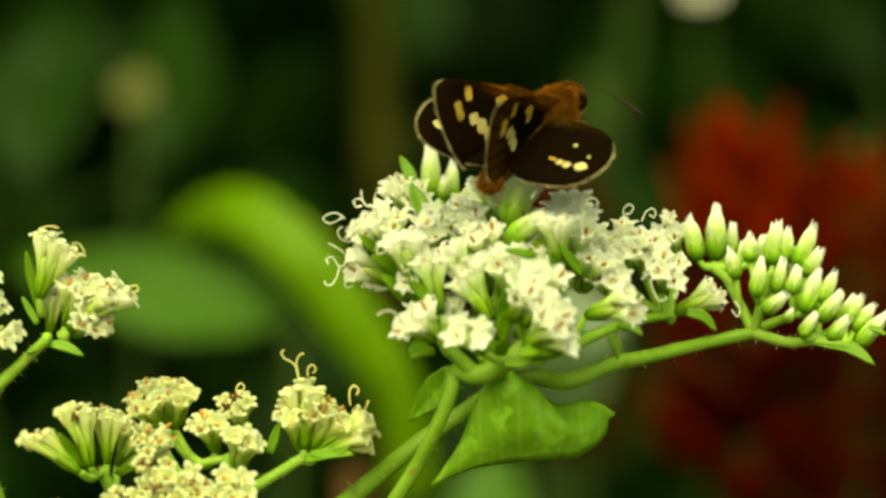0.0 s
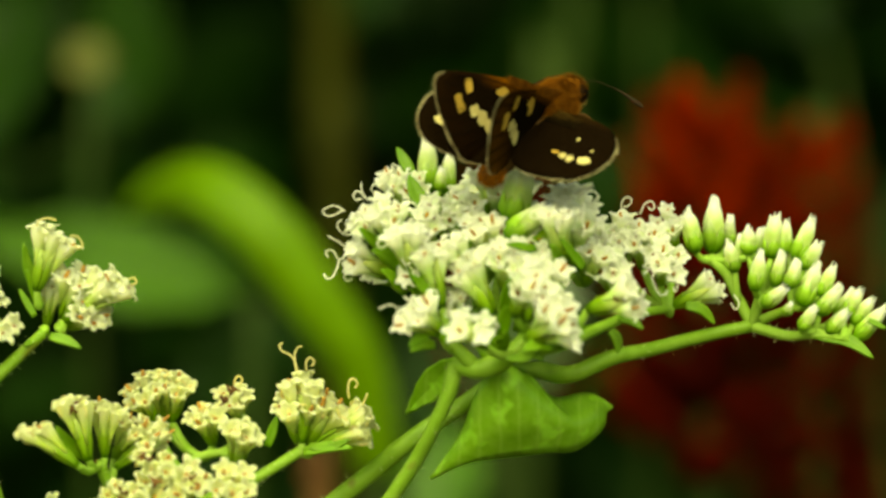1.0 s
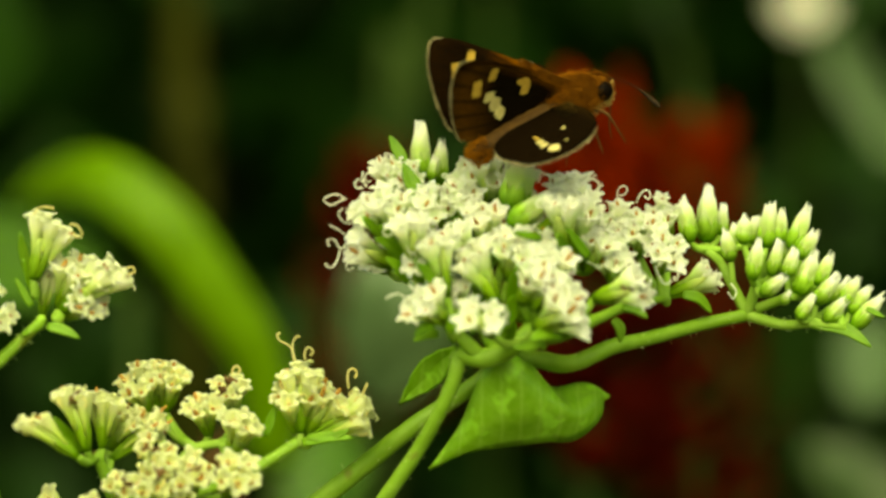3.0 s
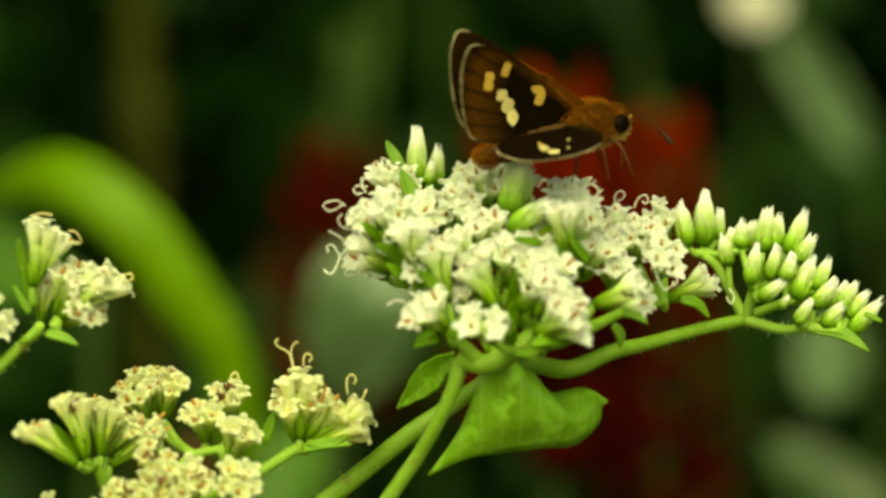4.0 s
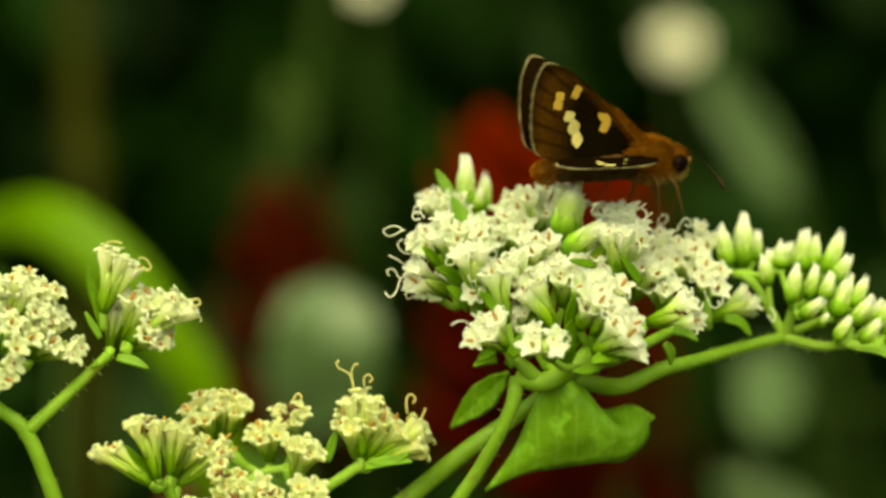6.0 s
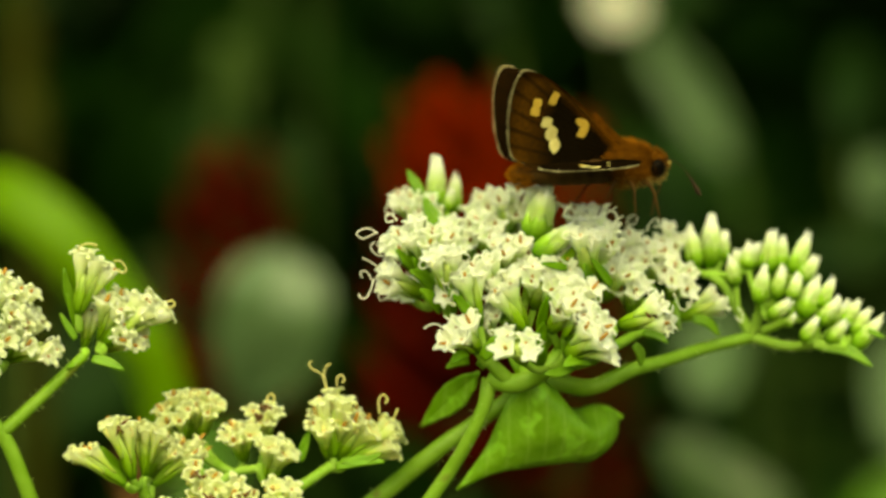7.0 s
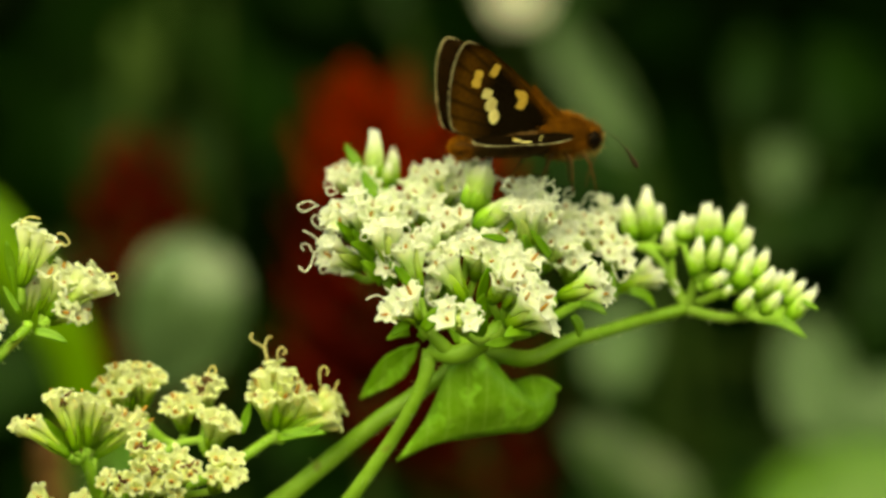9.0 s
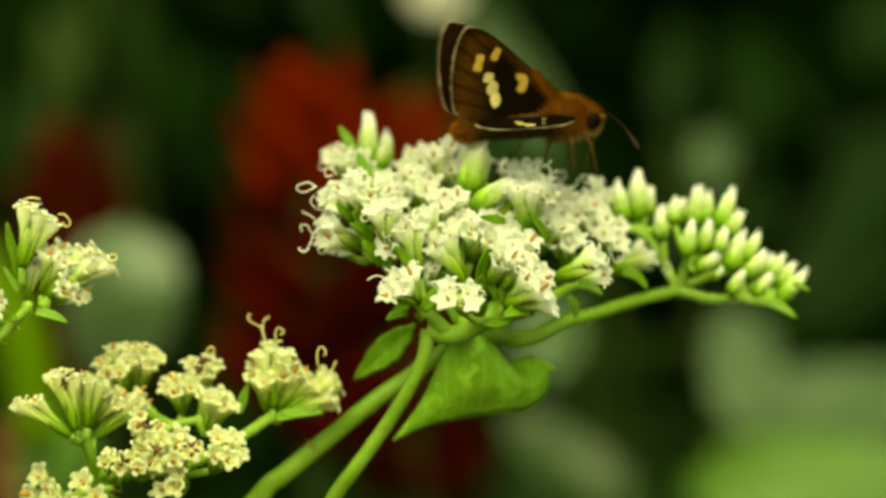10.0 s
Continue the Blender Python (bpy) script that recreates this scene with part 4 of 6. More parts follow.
# ---------------------------------------------------------------- the vine with the cream cluster
cream_vine = thing("flowering_vine", -30, 12, -900, "green climbing vine with a loose cluster of ageing cream flower heads", "flowering plant", "flowering vines")
stalk(cream_vine, "stem", [(-32.9, -1.0, -19.2), (-32.1, 0.0, -21.3), (-31.4, 2.0, -23.7), (-30.1, 3.0, -26.4), (-24.9, 6.9, -40.5), (-16.6, 13.4, -79.0), (-9.6, 19.6, -180.7), (-12.4, 18.5, -281.4), (-30.0, 12.0, -900.0)], [0.55, 0.6, 0.68, 0.75, 0.8, 0.9, 1.0, 1.3, 2.0], hairs=120, label="hairy green stem")
stalk(cream_vine, "branch", [(-13.7, 2.0, -18.0), (-17.3, 1.0, -20.2), (-20.8, 1.0, -22.0), (-24.6, 2.0, -23.2), (-31.4, 2.0, -23.7)], [0.55, 0.55, 0.6, 0.62, 0.65], hairs=90)
stalk(cream_vine, "branch", [(-24.6, 2.0, -23.2), (-25.2, 2.0, -20.3), (-23.6, 2.0, -18.7), (-21.1, 1.0, -18.1)], [0.5, 0.45, 0.45, 0.4], STEM_PALE)
stalk(cream_vine, "branch", [(-31.4, 2.0, -23.7), (-28.8, 0.0, -22.8), (-25.9, -3.0, -22.3)], [0.5, 0.45, 0.42], STEM_PALE)
open_head(cream_vine, (-34.3, -5.5, -19.1), (-39.0, -5.6, -15.5), "cream", 0.75)
pedicel(cream_vine, (-34.3, -5.5, -19.1), (-32.9, -1.0, -19.2), (0, 0, -0.6))
open_head(cream_vine, (-33.6, -3.4, -18.7), (-34.9, -3.6, -12.7), "cream", 0.85)
pedicel(cream_vine, (-33.6, -3.4, -18.7), (-32.9, -1.0, -19.2), (0, 0, -0.6))
open_head(cream_vine, (-32.4, -0.9, -18.6), (-32.3, -1.9, -13.1), "cream", 0.7)
pedicel(cream_vine, (-32.4, -0.9, -18.6), (-32.9, -1.0, -19.2), (0, 0, -0.6))
open_head(cream_vine, (-32.0, 2.7, -18.9), (-29.5, 0.0, -15.1), "cream", 0.75)
pedicel(cream_vine, (-32.0, 2.7, -18.9), (-32.1, 0.0, -21.3), (0, 0, -0.6))
open_head(cream_vine, (-28.6, 6.1, -15.5), (-29.5, 3.0, -12.1), "cream", 0.9)
pedicel(cream_vine, (-28.6, 6.1, -15.5), (-25.2, 2.0, -20.3), (0, 0, -0.6))
open_head(cream_vine, (-26.9, 6.8, -15.5), (-25.6, 4.0, -11.3), "cream", 0.85)
pedicel(cream_vine, (-26.9, 6.8, -15.5), (-23.6, 2.0, -18.7), (0, 0, -0.6))
open_head(cream_vine, (-27.8, 7.7, -15.6), (-27.6, 5.0, -11.1), "cream", 0.8)
pedicel(cream_vine, (-27.8, 7.7, -15.6), (-23.6, 2.0, -18.7), (0, 0, -0.6))
open_head(cream_vine, (-31.7, 0.7, -19.7), (-26.6, 0.7, -15.8), "cream", 0.65)
pedicel(cream_vine, (-31.7, 0.7, -19.7), (-32.1, 0.0, -21.3), (0, 0, -0.6))
open_head(cream_vine, (-27.5, -4.6, -20.9), (-26.6, -8.0, -18.3), "cream", 0.9)
pedicel(cream_vine, (-27.5, -4.6, -20.9), (-25.9, -3.0, -22.3), (0, 0, -0.6))
open_head(cream_vine, (-28.1, -5.5, -23.3), (-27.1, -9.0, -20.9), "cream", 0.9)
pedicel(cream_vine, (-28.1, -5.5, -23.3), (-25.9, -3.0, -22.3), (0, 0, -0.6))
open_head(cream_vine, (-23.9, -4.5, -22.7), (-23.3, -8.0, -20.1), "cream")
pedicel(cream_vine, (-23.9, -4.5, -22.7), (-25.9, -3.0, -22.3), (0, 0, -0.6))
open_head(cream_vine, (-22.5, 4.6, -17.6), (-23.2, 1.4, -14.2), "cream", 0.9)
pedicel(cream_vine, (-22.5, 4.6, -17.6), (-23.6, 2.0, -18.7), (0, 0, -0.6))
open_head(cream_vine, (-20.2, 6.2, -16.0), (-20.2, 3.0, -12.7), "cream", 0.85)
pedicel(cream_vine, (-20.2, 6.2, -16.0), (-21.1, 1.0, -18.1), (0, 0, -0.6))
open_head(cream_vine, (-20.1, 1.9, -19.5), (-19.1, -1.1, -15.8), "cream")
pedicel(cream_vine, (-20.1, 1.9, -19.5), (-21.1, 1.0, -18.1), (0, 0, -0.6))
open_head(cream_vine, (-20.4, -6.0, -22.8), (-19.1, -9.4, -20.2), "cream")
pedicel(cream_vine, (-20.4, -6.0, -22.8), (-25.9, -3.0, -22.3), (0, 0, -0.6))
open_head(cream_vine, (-30.5, -4.4, -23.7), (-29.7, -8.0, -21.5), "cream", 0.75)
pedicel(cream_vine, (-30.5, -4.4, -23.7), (-28.8, 0.0, -22.8), (0, 0, -0.6))
open_head(cream_vine, (-25.6, -3.4, -23.5), (-25.0, -7.0, -21.3), "cream", 0.8)
pedicel(cream_vine, (-25.6, -3.4, -23.5), (-25.9, -3.0, -22.3), (0, 0, -0.6))
open_head(cream_vine, (-13.6, 1.5, -17.2), (-13.9, 1.3, -10.5), "cream", 0.9)
pedicel(cream_vine, (-13.6, 1.5, -17.2), (-13.7, 2.0, -18.0), (0, 0, -0.6))
open_head(cream_vine, (-13.9, 3.0, -17.5), (-14.5, 0.3, -13.1), "cream", 0.95)
pedicel(cream_vine, (-13.9, 3.0, -17.5), (-13.7, 2.0, -18.0), (0, 0, -0.6))
open_head(cream_vine, (-13.2, 3.1, -17.5), (-10.8, 0.9, -13.1), "cream")
pedicel(cream_vine, (-13.2, 3.1, -17.5), (-13.7, 2.0, -18.0), (0, 0, -0.6))
open_head(cream_vine, (-12.3, 1.9, -17.6), (-7.2, 1.3, -14.8), "cream", 0.9)
pedicel(cream_vine, (-12.3, 1.9, -17.6), (-13.7, 2.0, -18.0), (0, 0, -0.6))
leafy_bract(cream_vine, (-13.4, 1.0, -18.1), (-8.6, 0.0, -17.6), 1.0, (0, 0, 0.3))
leafy_bract(cream_vine, (-34.0, -2.0, -18.5), (-36.7, -4.0, -15.4), 1.2, (0, 0, -0.4))
leafy_bract(cream_vine, (-12.9, 1.0, -17.5), (-8.9, 0.0, -16.8), 0.8, (0, 0, -0.5))
leafy_bract(cream_vine, (-17.0, 2.0, -17.6), (-16.0, 2.0, -14.6), 0.8, (0, 0, 0))
curl(cream_vine, [(-14.2, 2.5, -10.6), (-14.5, 2.5, -9.2), (-15.0, 2.5, -8.7), (-15.6, 2.5, -8.4), (-15.9, 2.5, -7.9), (-15.6, 2.5, -7.6)], 0.09, STYLE_CREAM)
curl(cream_vine, [(-14.1, 2.5, -10.6), (-14.4, 2.5, -9.1), (-14.3, 2.5, -8.4), (-14.0, 2.5, -8.0), (-13.7, 2.5, -8.0)], 0.09, STYLE_CREAM)
curl(cream_vine, [(-9.0, 0.8, -12.9), (-9.1, 0.8, -12.0), (-9.0, 0.8, -11.3), (-8.6, 0.8, -11.0), (-8.2, 0.8, -11.4), (-8.4, 0.8, -11.9)], 0.09, STYLE_CREAM)
curl(cream_vine, [(-13.2, 1.5, -10.2), (-13.2, 1.5, -9.4), (-12.8, 1.5, -9.0), (-12.4, 1.5, -9.4), (-12.7, 1.5, -9.8)], 0.09, STYLE_CREAM)
curl(cream_vine, [(-20.2, 1.7, -11.7), (-20.1, 1.7, -11.1), (-19.7, 1.7, -10.8), (-19.4, 1.7, -11.2), (-19.7, 1.7, -11.6)], 0.09, STYLE_CREAM)
curl(cream_vine, [(-7.8, 0.6, -13.7), (-7.5, 0.6, -13.1), (-7.2, 0.6, -12.4)], 0.09, STYLE_CREAM)
curl(cream_vine, [(-27.6, 3.4, -11.2), (-27.8, 3.4, -10.7), (-27.3, 3.4, -10.3), (-26.8, 3.4, -10.6), (-27.2, 3.4, -11.0)], 0.09, STYLE_CREAM)
withered(cream_vine, (-21.2, 1.0, -13.2), 10)
withered(cream_vine, (-19.6, -4.0, -20.3), 11)
withered(cream_vine, (-26.0, -11.0, -20.2), 12)
withered(cream_vine, (-27.3, -10.5, -18.0), 13)
withered(cream_vine, (-29.2, -10.5, -21.3), 14)
withered(cream_vine, (-20.6, 2.0, -12.3), 15)
withered(cream_vine, (-34.8, -5.0, -13.5), 16)
withered(cream_vine, (-22.9, -11.0, -20.3), 17)
withered(cream_vine, (-33.5, -1.6, -19.2), 1)
withered(cream_vine, (-29.7, -1.0, -23.6), 2)
withered(cream_vine, (-29.4, -1.0, -24.8), 3)
stalk(cream_vine, "branch", [(-29.2, 0.5, -24.7), (-31.9, -1.0, -25.0), (-35.0, -2.0, -25.3)], [0.5, 0.42, 0.36], STEM_PALE)
open_head(cream_vine, (-34.5, 0.3, -25.6), (-37.3, -3.0, -24.9), "cream")
pedicel(cream_vine, (-34.5, 0.3, -25.6), (-35.0, -2.0, -25.3), (0, 0, -0.6))
open_head(cream_vine, (-22.9, -4.5, -24.4), (-24.8, -8.0, -22.9), "cream", 0.9)
pedicel(cream_vine, (-22.9, -4.5, -24.4), (-24.4, -3.0, -25.0), (0, 0, -0.6))
open_head(cream_vine, (-31.4, -2.4, -26.8), (-33.0, -6.0, -25.6), "cream")
pedicel(cream_vine, (-31.4, -2.4, -26.8), (-35.0, -2.0, -25.3), (0, 0, -0.6))

# ---------------------------------------------------------------- the vine with the small sprays
side_vine = thing("flowering_vine", -42, 10, -900, "green climbing vine with small sprays of cream flower heads", "flowering plant", "flowering vines")
stalk(side_vine, "branch", [(-38.1, -2.0, -6.5), (-41.8, -2.0, -10.0), (-46.3, -2.0, -14.1)], [0.5, 0.6, 0.68], hairs=90)
stalk(side_vine, "stem", [(-52.2, -3.0, -8.9), (-49.0, -2.0, -11.7), (-46.3, -2.0, -14.1), (-43.9, -1.0, -20.0), (-42.9, 0.0, -23.7), (-39.8, 3.0, -38.7), (-34.9, 8.0, -78.0), (-30.6, 13.1, -180.0), (-32.2, 12.7, -280.6), (-42.0, 10.0, -900.0)], [0.6, 0.66, 0.75, 0.8, 0.85, 0.9, 0.95, 1.0, 1.3, 2.0], hairs=60, label="hairy green stem")
open_head(side_vine, (-38.7, -2.5, -2.5), (-37.2, -2.9, 2.9), "pale")
pedicel(side_vine, (-38.7, -2.5, -2.5), (-38.7, -1.0, -4.0), (0, 0, -0.6))
open_head(side_vine, (-38.3, 0.4, -6.1), (-37.3, -0.4, -1.7), "pale", 0.6)
pedicel(side_vine, (-38.3, 0.4, -6.1), (-38.1, -2.0, -6.2), (0, 0, -0.6))
open_head(side_vine, (-36.7, 0.3, -5.3), (-34.2, -2.0, -1.2), "pale")
pedicel(side_vine, (-36.7, 0.3, -5.3), (-36.7, -2.0, -6.0), (0, 0, -0.6))
open_head(side_vine, (-36.1, -1.8, -5.5), (-31.2, -2.1, -1.8), "pale")
pedicel(side_vine, (-36.1, -1.8, -5.5), (-36.7, -2.0, -6.0), (0, 0, -0.6))
open_head(side_vine, (-36.5, 0.6, -6.0), (-33.3, -2.5, -4.5), "pale")
pedicel(side_vine, (-36.5, 0.6, -6.0), (-36.7, -2.0, -6.0), (0, 0, -0.6))
stalk(side_vine, "branch", [(-46.1, -4.0, -7.1), (-47.8, -3.0, -9.0), (-50.0, -3.0, -9.8), (-52.2, -3.0, -8.9)], [0.4, 0.45, 0.5, 0.55], STEM_PALE)
curl(side_vine, [(-35.2, -4.8, 2.7), (-34.6, -4.8, 2.7), (-34.2, -4.8, 2.3), (-34.0, -4.8, 1.8), (-34.4, -4.8, 1.5), (-34.8, -4.8, 1.9)], 0.09, STYLE_CREAM)
curl(side_vine, [(-37.8, -3.0, 3.1), (-38.6, -3.0, 3.5), (-38.5, -3.0, 4.1), (-37.7, -3.0, 4.4), (-36.8, -3.0, 4.2)], 0.09, STYLE_CREAM)
curl(side_vine, [(-30.2, -1.5, -1.5), (-29.5, -1.5, -1.3), (-29.3, -1.5, -1.8), (-29.9, -1.5, -2.0)], 0.09, STYLE_CREAM)
curl(side_vine, [(-30.7, -2.0, -2.5), (-30.2, -2.0, -2.8), (-30.0, -2.0, -2.5)], 0.09, STYLE_CREAM)
open_head(side_vine, (-47.9, -1.0, -4.1), (-45.5, -3.0, 0.7), "pale")
pedicel(side_vine, (-47.9, -1.0, -4.1), (-46.7, -3.0, -7.4), (0, 0, -0.6))
open_head(side_vine, (-46.8, -1.1, -4.1), (-43.6, -4.0, -1.6), "pale")
pedicel(side_vine, (-46.8, -1.1, -4.1), (-46.7, -3.0, -7.4), (0, 0, -0.6))
open_head(side_vine, (-48.1, -2.6, -6.2), (-46.5, -6.0, -4.0), "pale")
pedicel(side_vine, (-48.1, -2.6, -6.2), (-46.7, -3.0, -7.4), (0, 0, -0.6))
open_head(side_vine, (-45.7, -1.2, -6.9), (-42.1, -4.0, -4.6), "pale")
pedicel(side_vine, (-45.7, -1.2, -6.9), (-46.7, -3.0, -7.4), (0, 0, -0.6))
open_head(side_vine, (-48.5, 0.9, -3.5), (-48.6, -2.0, 0.4), "pale")
pedicel(side_vine, (-48.5, 0.9, -3.5), (-46.7, -3.0, -7.4), (0, 0, -0.6))
open_head(side_vine, (-49.5, -2.3, -9.0), (-48.8, -6.0, -8.1), "pale")
pedicel(side_vine, (-49.5, -2.3, -9.0), (-50.0, -3.0, -9.0), (0, 0, -0.6))
open_head(side_vine, (-50.7, 0.5, -4.1), (-49.9, -3.0, -1.8), "pale")
pedicel(side_vine, (-50.7, 0.5, -4.1), (-50.0, -3.0, -9.0), (0, 0, -0.6))
leafy_bract(side_vine, (-38.9, -1.0, -2.9), (-40.1, -2.0, 2.0), 0.9, (-0.2, 0, 0))
leafy_bract(side_vine, (-37.4, -3.0, -6.9), (-34.3, -3.6, -8.0), 0.9, (0, 0, 0.2))
leafy_bract(side_vine, (-39.0, -2.0, -5.0), (-40.5, -2.0, -2.4), 0.6, (0, 0, 0))
leafy_bract(side_vine, (-38.9, -2.0, -7.2), (-39.9, -3.0, -7.8), 0.5, (0, 0, 0))
leafy_bract(side_vine, (-38.9, -1.0, -4.0), (-39.8, -2.0, -0.5), 0.5, (0, 0, 0))

# ---------------------------------------------------------------- ground and background plants
def soil_material():
    n = Nodes("soil")
    colour = n.mix(n.span(n.noise(14.0), 0.35, 0.7), (0.035, 0.03, 0.018), (0.06, 0.075, 0.025))
    colour = n.mix(n.span(n.noise(120.0), 0.4, 0.7, 0, 0.6), colour, (0.09, 0.075, 0.045))
    return n.surface(colour, 0.9, normal=n.bump(n.noise(60.0), 0.8, 0.01), specular=0.15)


def ground():
    bm = bmesh.new()
    ticks = [-400, -60, -15, -6, *[x * 0.4 for x in range(-10, 11)], 6, 15, 60, 400]
    verts = {}
    for i, x in enumerate(ticks):
        for j, y in enumerate(ticks):
            near = max(0, 1 - max(abs(x), abs(y)) / 8)
            verts[i, j] = bm.verts.new((x, y, 0.05 * near * noise.noise(Vector((x * 1.3, y * 1.3, 2))) - 0.02))
    for i in range(len(ticks) - 1):
        for j in range(len(ticks) - 1):
            bm.faces.new((verts[i, j], verts[i + 1, j], verts[i + 1, j + 1], verts[i, j + 1]))
    tagged(new("ground", finish("ground", bm, soil_material())), "dark garden soil with sparse low green growth", "ground", kind="structure")


ground()
# Near-black greens: the shade inside the thicket is put into both colours.
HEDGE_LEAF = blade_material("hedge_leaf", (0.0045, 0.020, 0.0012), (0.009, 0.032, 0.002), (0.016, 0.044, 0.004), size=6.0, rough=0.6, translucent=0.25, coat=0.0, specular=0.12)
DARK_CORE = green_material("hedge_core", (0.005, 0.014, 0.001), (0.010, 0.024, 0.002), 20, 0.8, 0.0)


def leaf_rows(rnd, centre, size, turn):
    """Corner rows of one simple bent leaf."""
    rows = []
    for s, w in ((0.0, 0.03), (0.25, 0.3), (0.55, 0.36), (0.82, 0.2), (1.0, 0.02)):
        z = -0.25 * s * s
        rows.append([centre + turn @ (Vector((s - 0.4, u * w, z + 0.1 * abs(u))) * size) for u in (-1, 0, 1)])
    return rows


def leaf_mass(name, count, box, size, seed, material, parent, lit=None):
    """Many separate bent leaves inside a box, as one mesh, with a gap towards the sun over a lit place."""
    rnd = random.Random(seed)
    verts, faces = [], []
    for _ in range(count):
        c = Vector([rnd.uniform(*side) for side in box])
        if lit and (c + parent.location - lit).cross(SUN_WAY).length < 0.5:
            continue
        turn = Euler((rnd.gauss(0, 0.7), rnd.uniform(-0.2, 1.1), rnd.uniform(-3.14, 3.14))).to_matrix()
        rows = leaf_rows(rnd, c, size * rnd.uniform(0.6, 1.4), turn)
        first = len(verts)
        verts += [tuple(p) for row in rows for p in row]
        for i in range(4):
            for j in range(2):
                a = first + i * 3 + j
                faces.append((a, a + 1, a + 4, a + 3))
    data = bpy.data.meshes.new(name)
    data.from_pydata(verts, [], faces)
    for p in data.polygons:
        p.use_smooth = True
    data.materials.append(material)
    ob = new(name, data)
    ob.parent = parent
    return tagged(ob, kind="stuff")


def hedge():
    """The thicket behind: a dark inner mass, leaves in front of it and over it, and an unseen overhang added for shade.
    """
    ob = new("hedge")
    tagged(ob, "dense dark green leafy thicket in shade", "hedge", kind="stuff")
    ob.location = (0, 2.2, 0)
    bm = bmesh.new()
    rings = []
    for i in range(9):
        z = i / 8
        ring = []
        for j in range(36):
            a = 2 * math.pi * j / 36
            k = 1 + 0.18 * noise.noise(Vector((math.cos(a) * 2, math.sin(a) * 2, z * 4)))
            ring.append(Vector((3.2 * k * math.cos(a), 0.75 * k * math.sin(a) * (1 - 0.25 * z ** 3), z * 2.6 * (1 + 0.05 * k))))
        rings.append(ring)
    solid(bm, rings)
    # Solid dark body added to close gaps between leaves, coloured as deep shade.
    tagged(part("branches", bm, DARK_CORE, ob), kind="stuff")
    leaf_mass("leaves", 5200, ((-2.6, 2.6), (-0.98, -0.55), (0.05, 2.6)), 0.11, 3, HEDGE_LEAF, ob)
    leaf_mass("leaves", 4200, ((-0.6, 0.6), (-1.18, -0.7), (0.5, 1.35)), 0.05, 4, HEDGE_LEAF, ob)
    # Unseen overhang, added to shade the plants below, open sunwards over the blossom.
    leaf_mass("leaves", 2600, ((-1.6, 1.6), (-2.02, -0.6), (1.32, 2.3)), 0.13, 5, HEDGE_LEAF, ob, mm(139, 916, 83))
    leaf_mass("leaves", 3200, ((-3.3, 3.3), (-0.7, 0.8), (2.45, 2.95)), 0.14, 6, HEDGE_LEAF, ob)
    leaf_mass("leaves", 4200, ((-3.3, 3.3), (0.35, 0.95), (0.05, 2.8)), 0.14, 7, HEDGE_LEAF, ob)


hedge()

BRIGHT_LEAF = blade_material("bright_leaf", (0.11, 0.22, 0.012), (0.15, 0.29, 0.02), (0.20, 0.34, 0.035), size=3.0, translucent=0.4, coat=0.0, specular=0.15)
PALE_LEAF = blade_material("pale_leaf", (0.075, 0.135, 0.055), (0.12, 0.19, 0.085), (0.15, 0.23, 0.12), size=3.0, rough=0.4, coat=0.45, specular=0.5)
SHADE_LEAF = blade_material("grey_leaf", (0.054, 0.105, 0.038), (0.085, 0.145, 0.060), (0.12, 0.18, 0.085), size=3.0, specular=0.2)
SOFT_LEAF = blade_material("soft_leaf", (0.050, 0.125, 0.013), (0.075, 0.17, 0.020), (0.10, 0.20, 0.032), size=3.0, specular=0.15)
# The next three are darkened copies of leaf green, with shade in the colour.
DIMMED_LEAF = blade_material("dimmed_leaf", (0.022, 0.052, 0.008), (0.036, 0.075, 0.013), (0.05, 0.09, 0.02), size=3.0, coat=0.2, specular=0.2)
GLOOM_LEAF = blade_material("gloom_leaf", (0.011, 0.036, 0.003), (0.019, 0.052, 0.005), (0.026, 0.060, 0.009), size=3.0, coat=0.0, specular=0.12)
DARKENED_LEAF = blade_material("darkened_leaf", (0.007, 0.022, 0.0028), (0.012, 0.032, 0.004), (0.018, 0.038, 0.007), size=3.0, coat=0.0, specular=0.12)
MID_LEAF = blade_material("mid_leaf", (0.06, 0.15, 0.010), (0.10, 0.21, 0.018), (0.14, 0.26, 0.04), size=3.0)
# Background stems: near-black green and brown, their shade put into the colour.
SHADED_STEM = green_material("shaded_stem", (0.018, 0.034, 0.006), (0.030, 0.052, 0.010), 120, 0.6, 0.1, specular=0.1)
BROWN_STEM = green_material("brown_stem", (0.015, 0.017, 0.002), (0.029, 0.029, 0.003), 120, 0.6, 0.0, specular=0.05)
RED_STEM = green_material("red_brown_stem", (0.06, 0.027, 0.010), (0.10, 0.045, 0.016), 120, 0.6, 0.0, specular=0.1)
# Dark red below, lighter orange-red on top: light from above in the colour.
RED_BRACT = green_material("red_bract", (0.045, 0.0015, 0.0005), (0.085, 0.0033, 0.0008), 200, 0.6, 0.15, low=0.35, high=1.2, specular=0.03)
TOPLIT_BRACT = green_material("toplit_red_bract", (0.11, 0.0055, 0.0008), (0.17, 0.010, 0.0012), 200, 0.6, 0.2, low=0.6, high=1.2, specular=0.03)
SKY_SPOT_WHITE = green_material("sky_spot_blossom", (0.82, 0.80, 0.70), (0.9, 0.88, 0.8), 200, 0.5, 0.4)
YELLOW_BLOSSOM = green_material("yellow_blossom", (0.12, 0.13, 0.03), (0.16, 0.17, 0.04), 200, 0.5, 0.3)


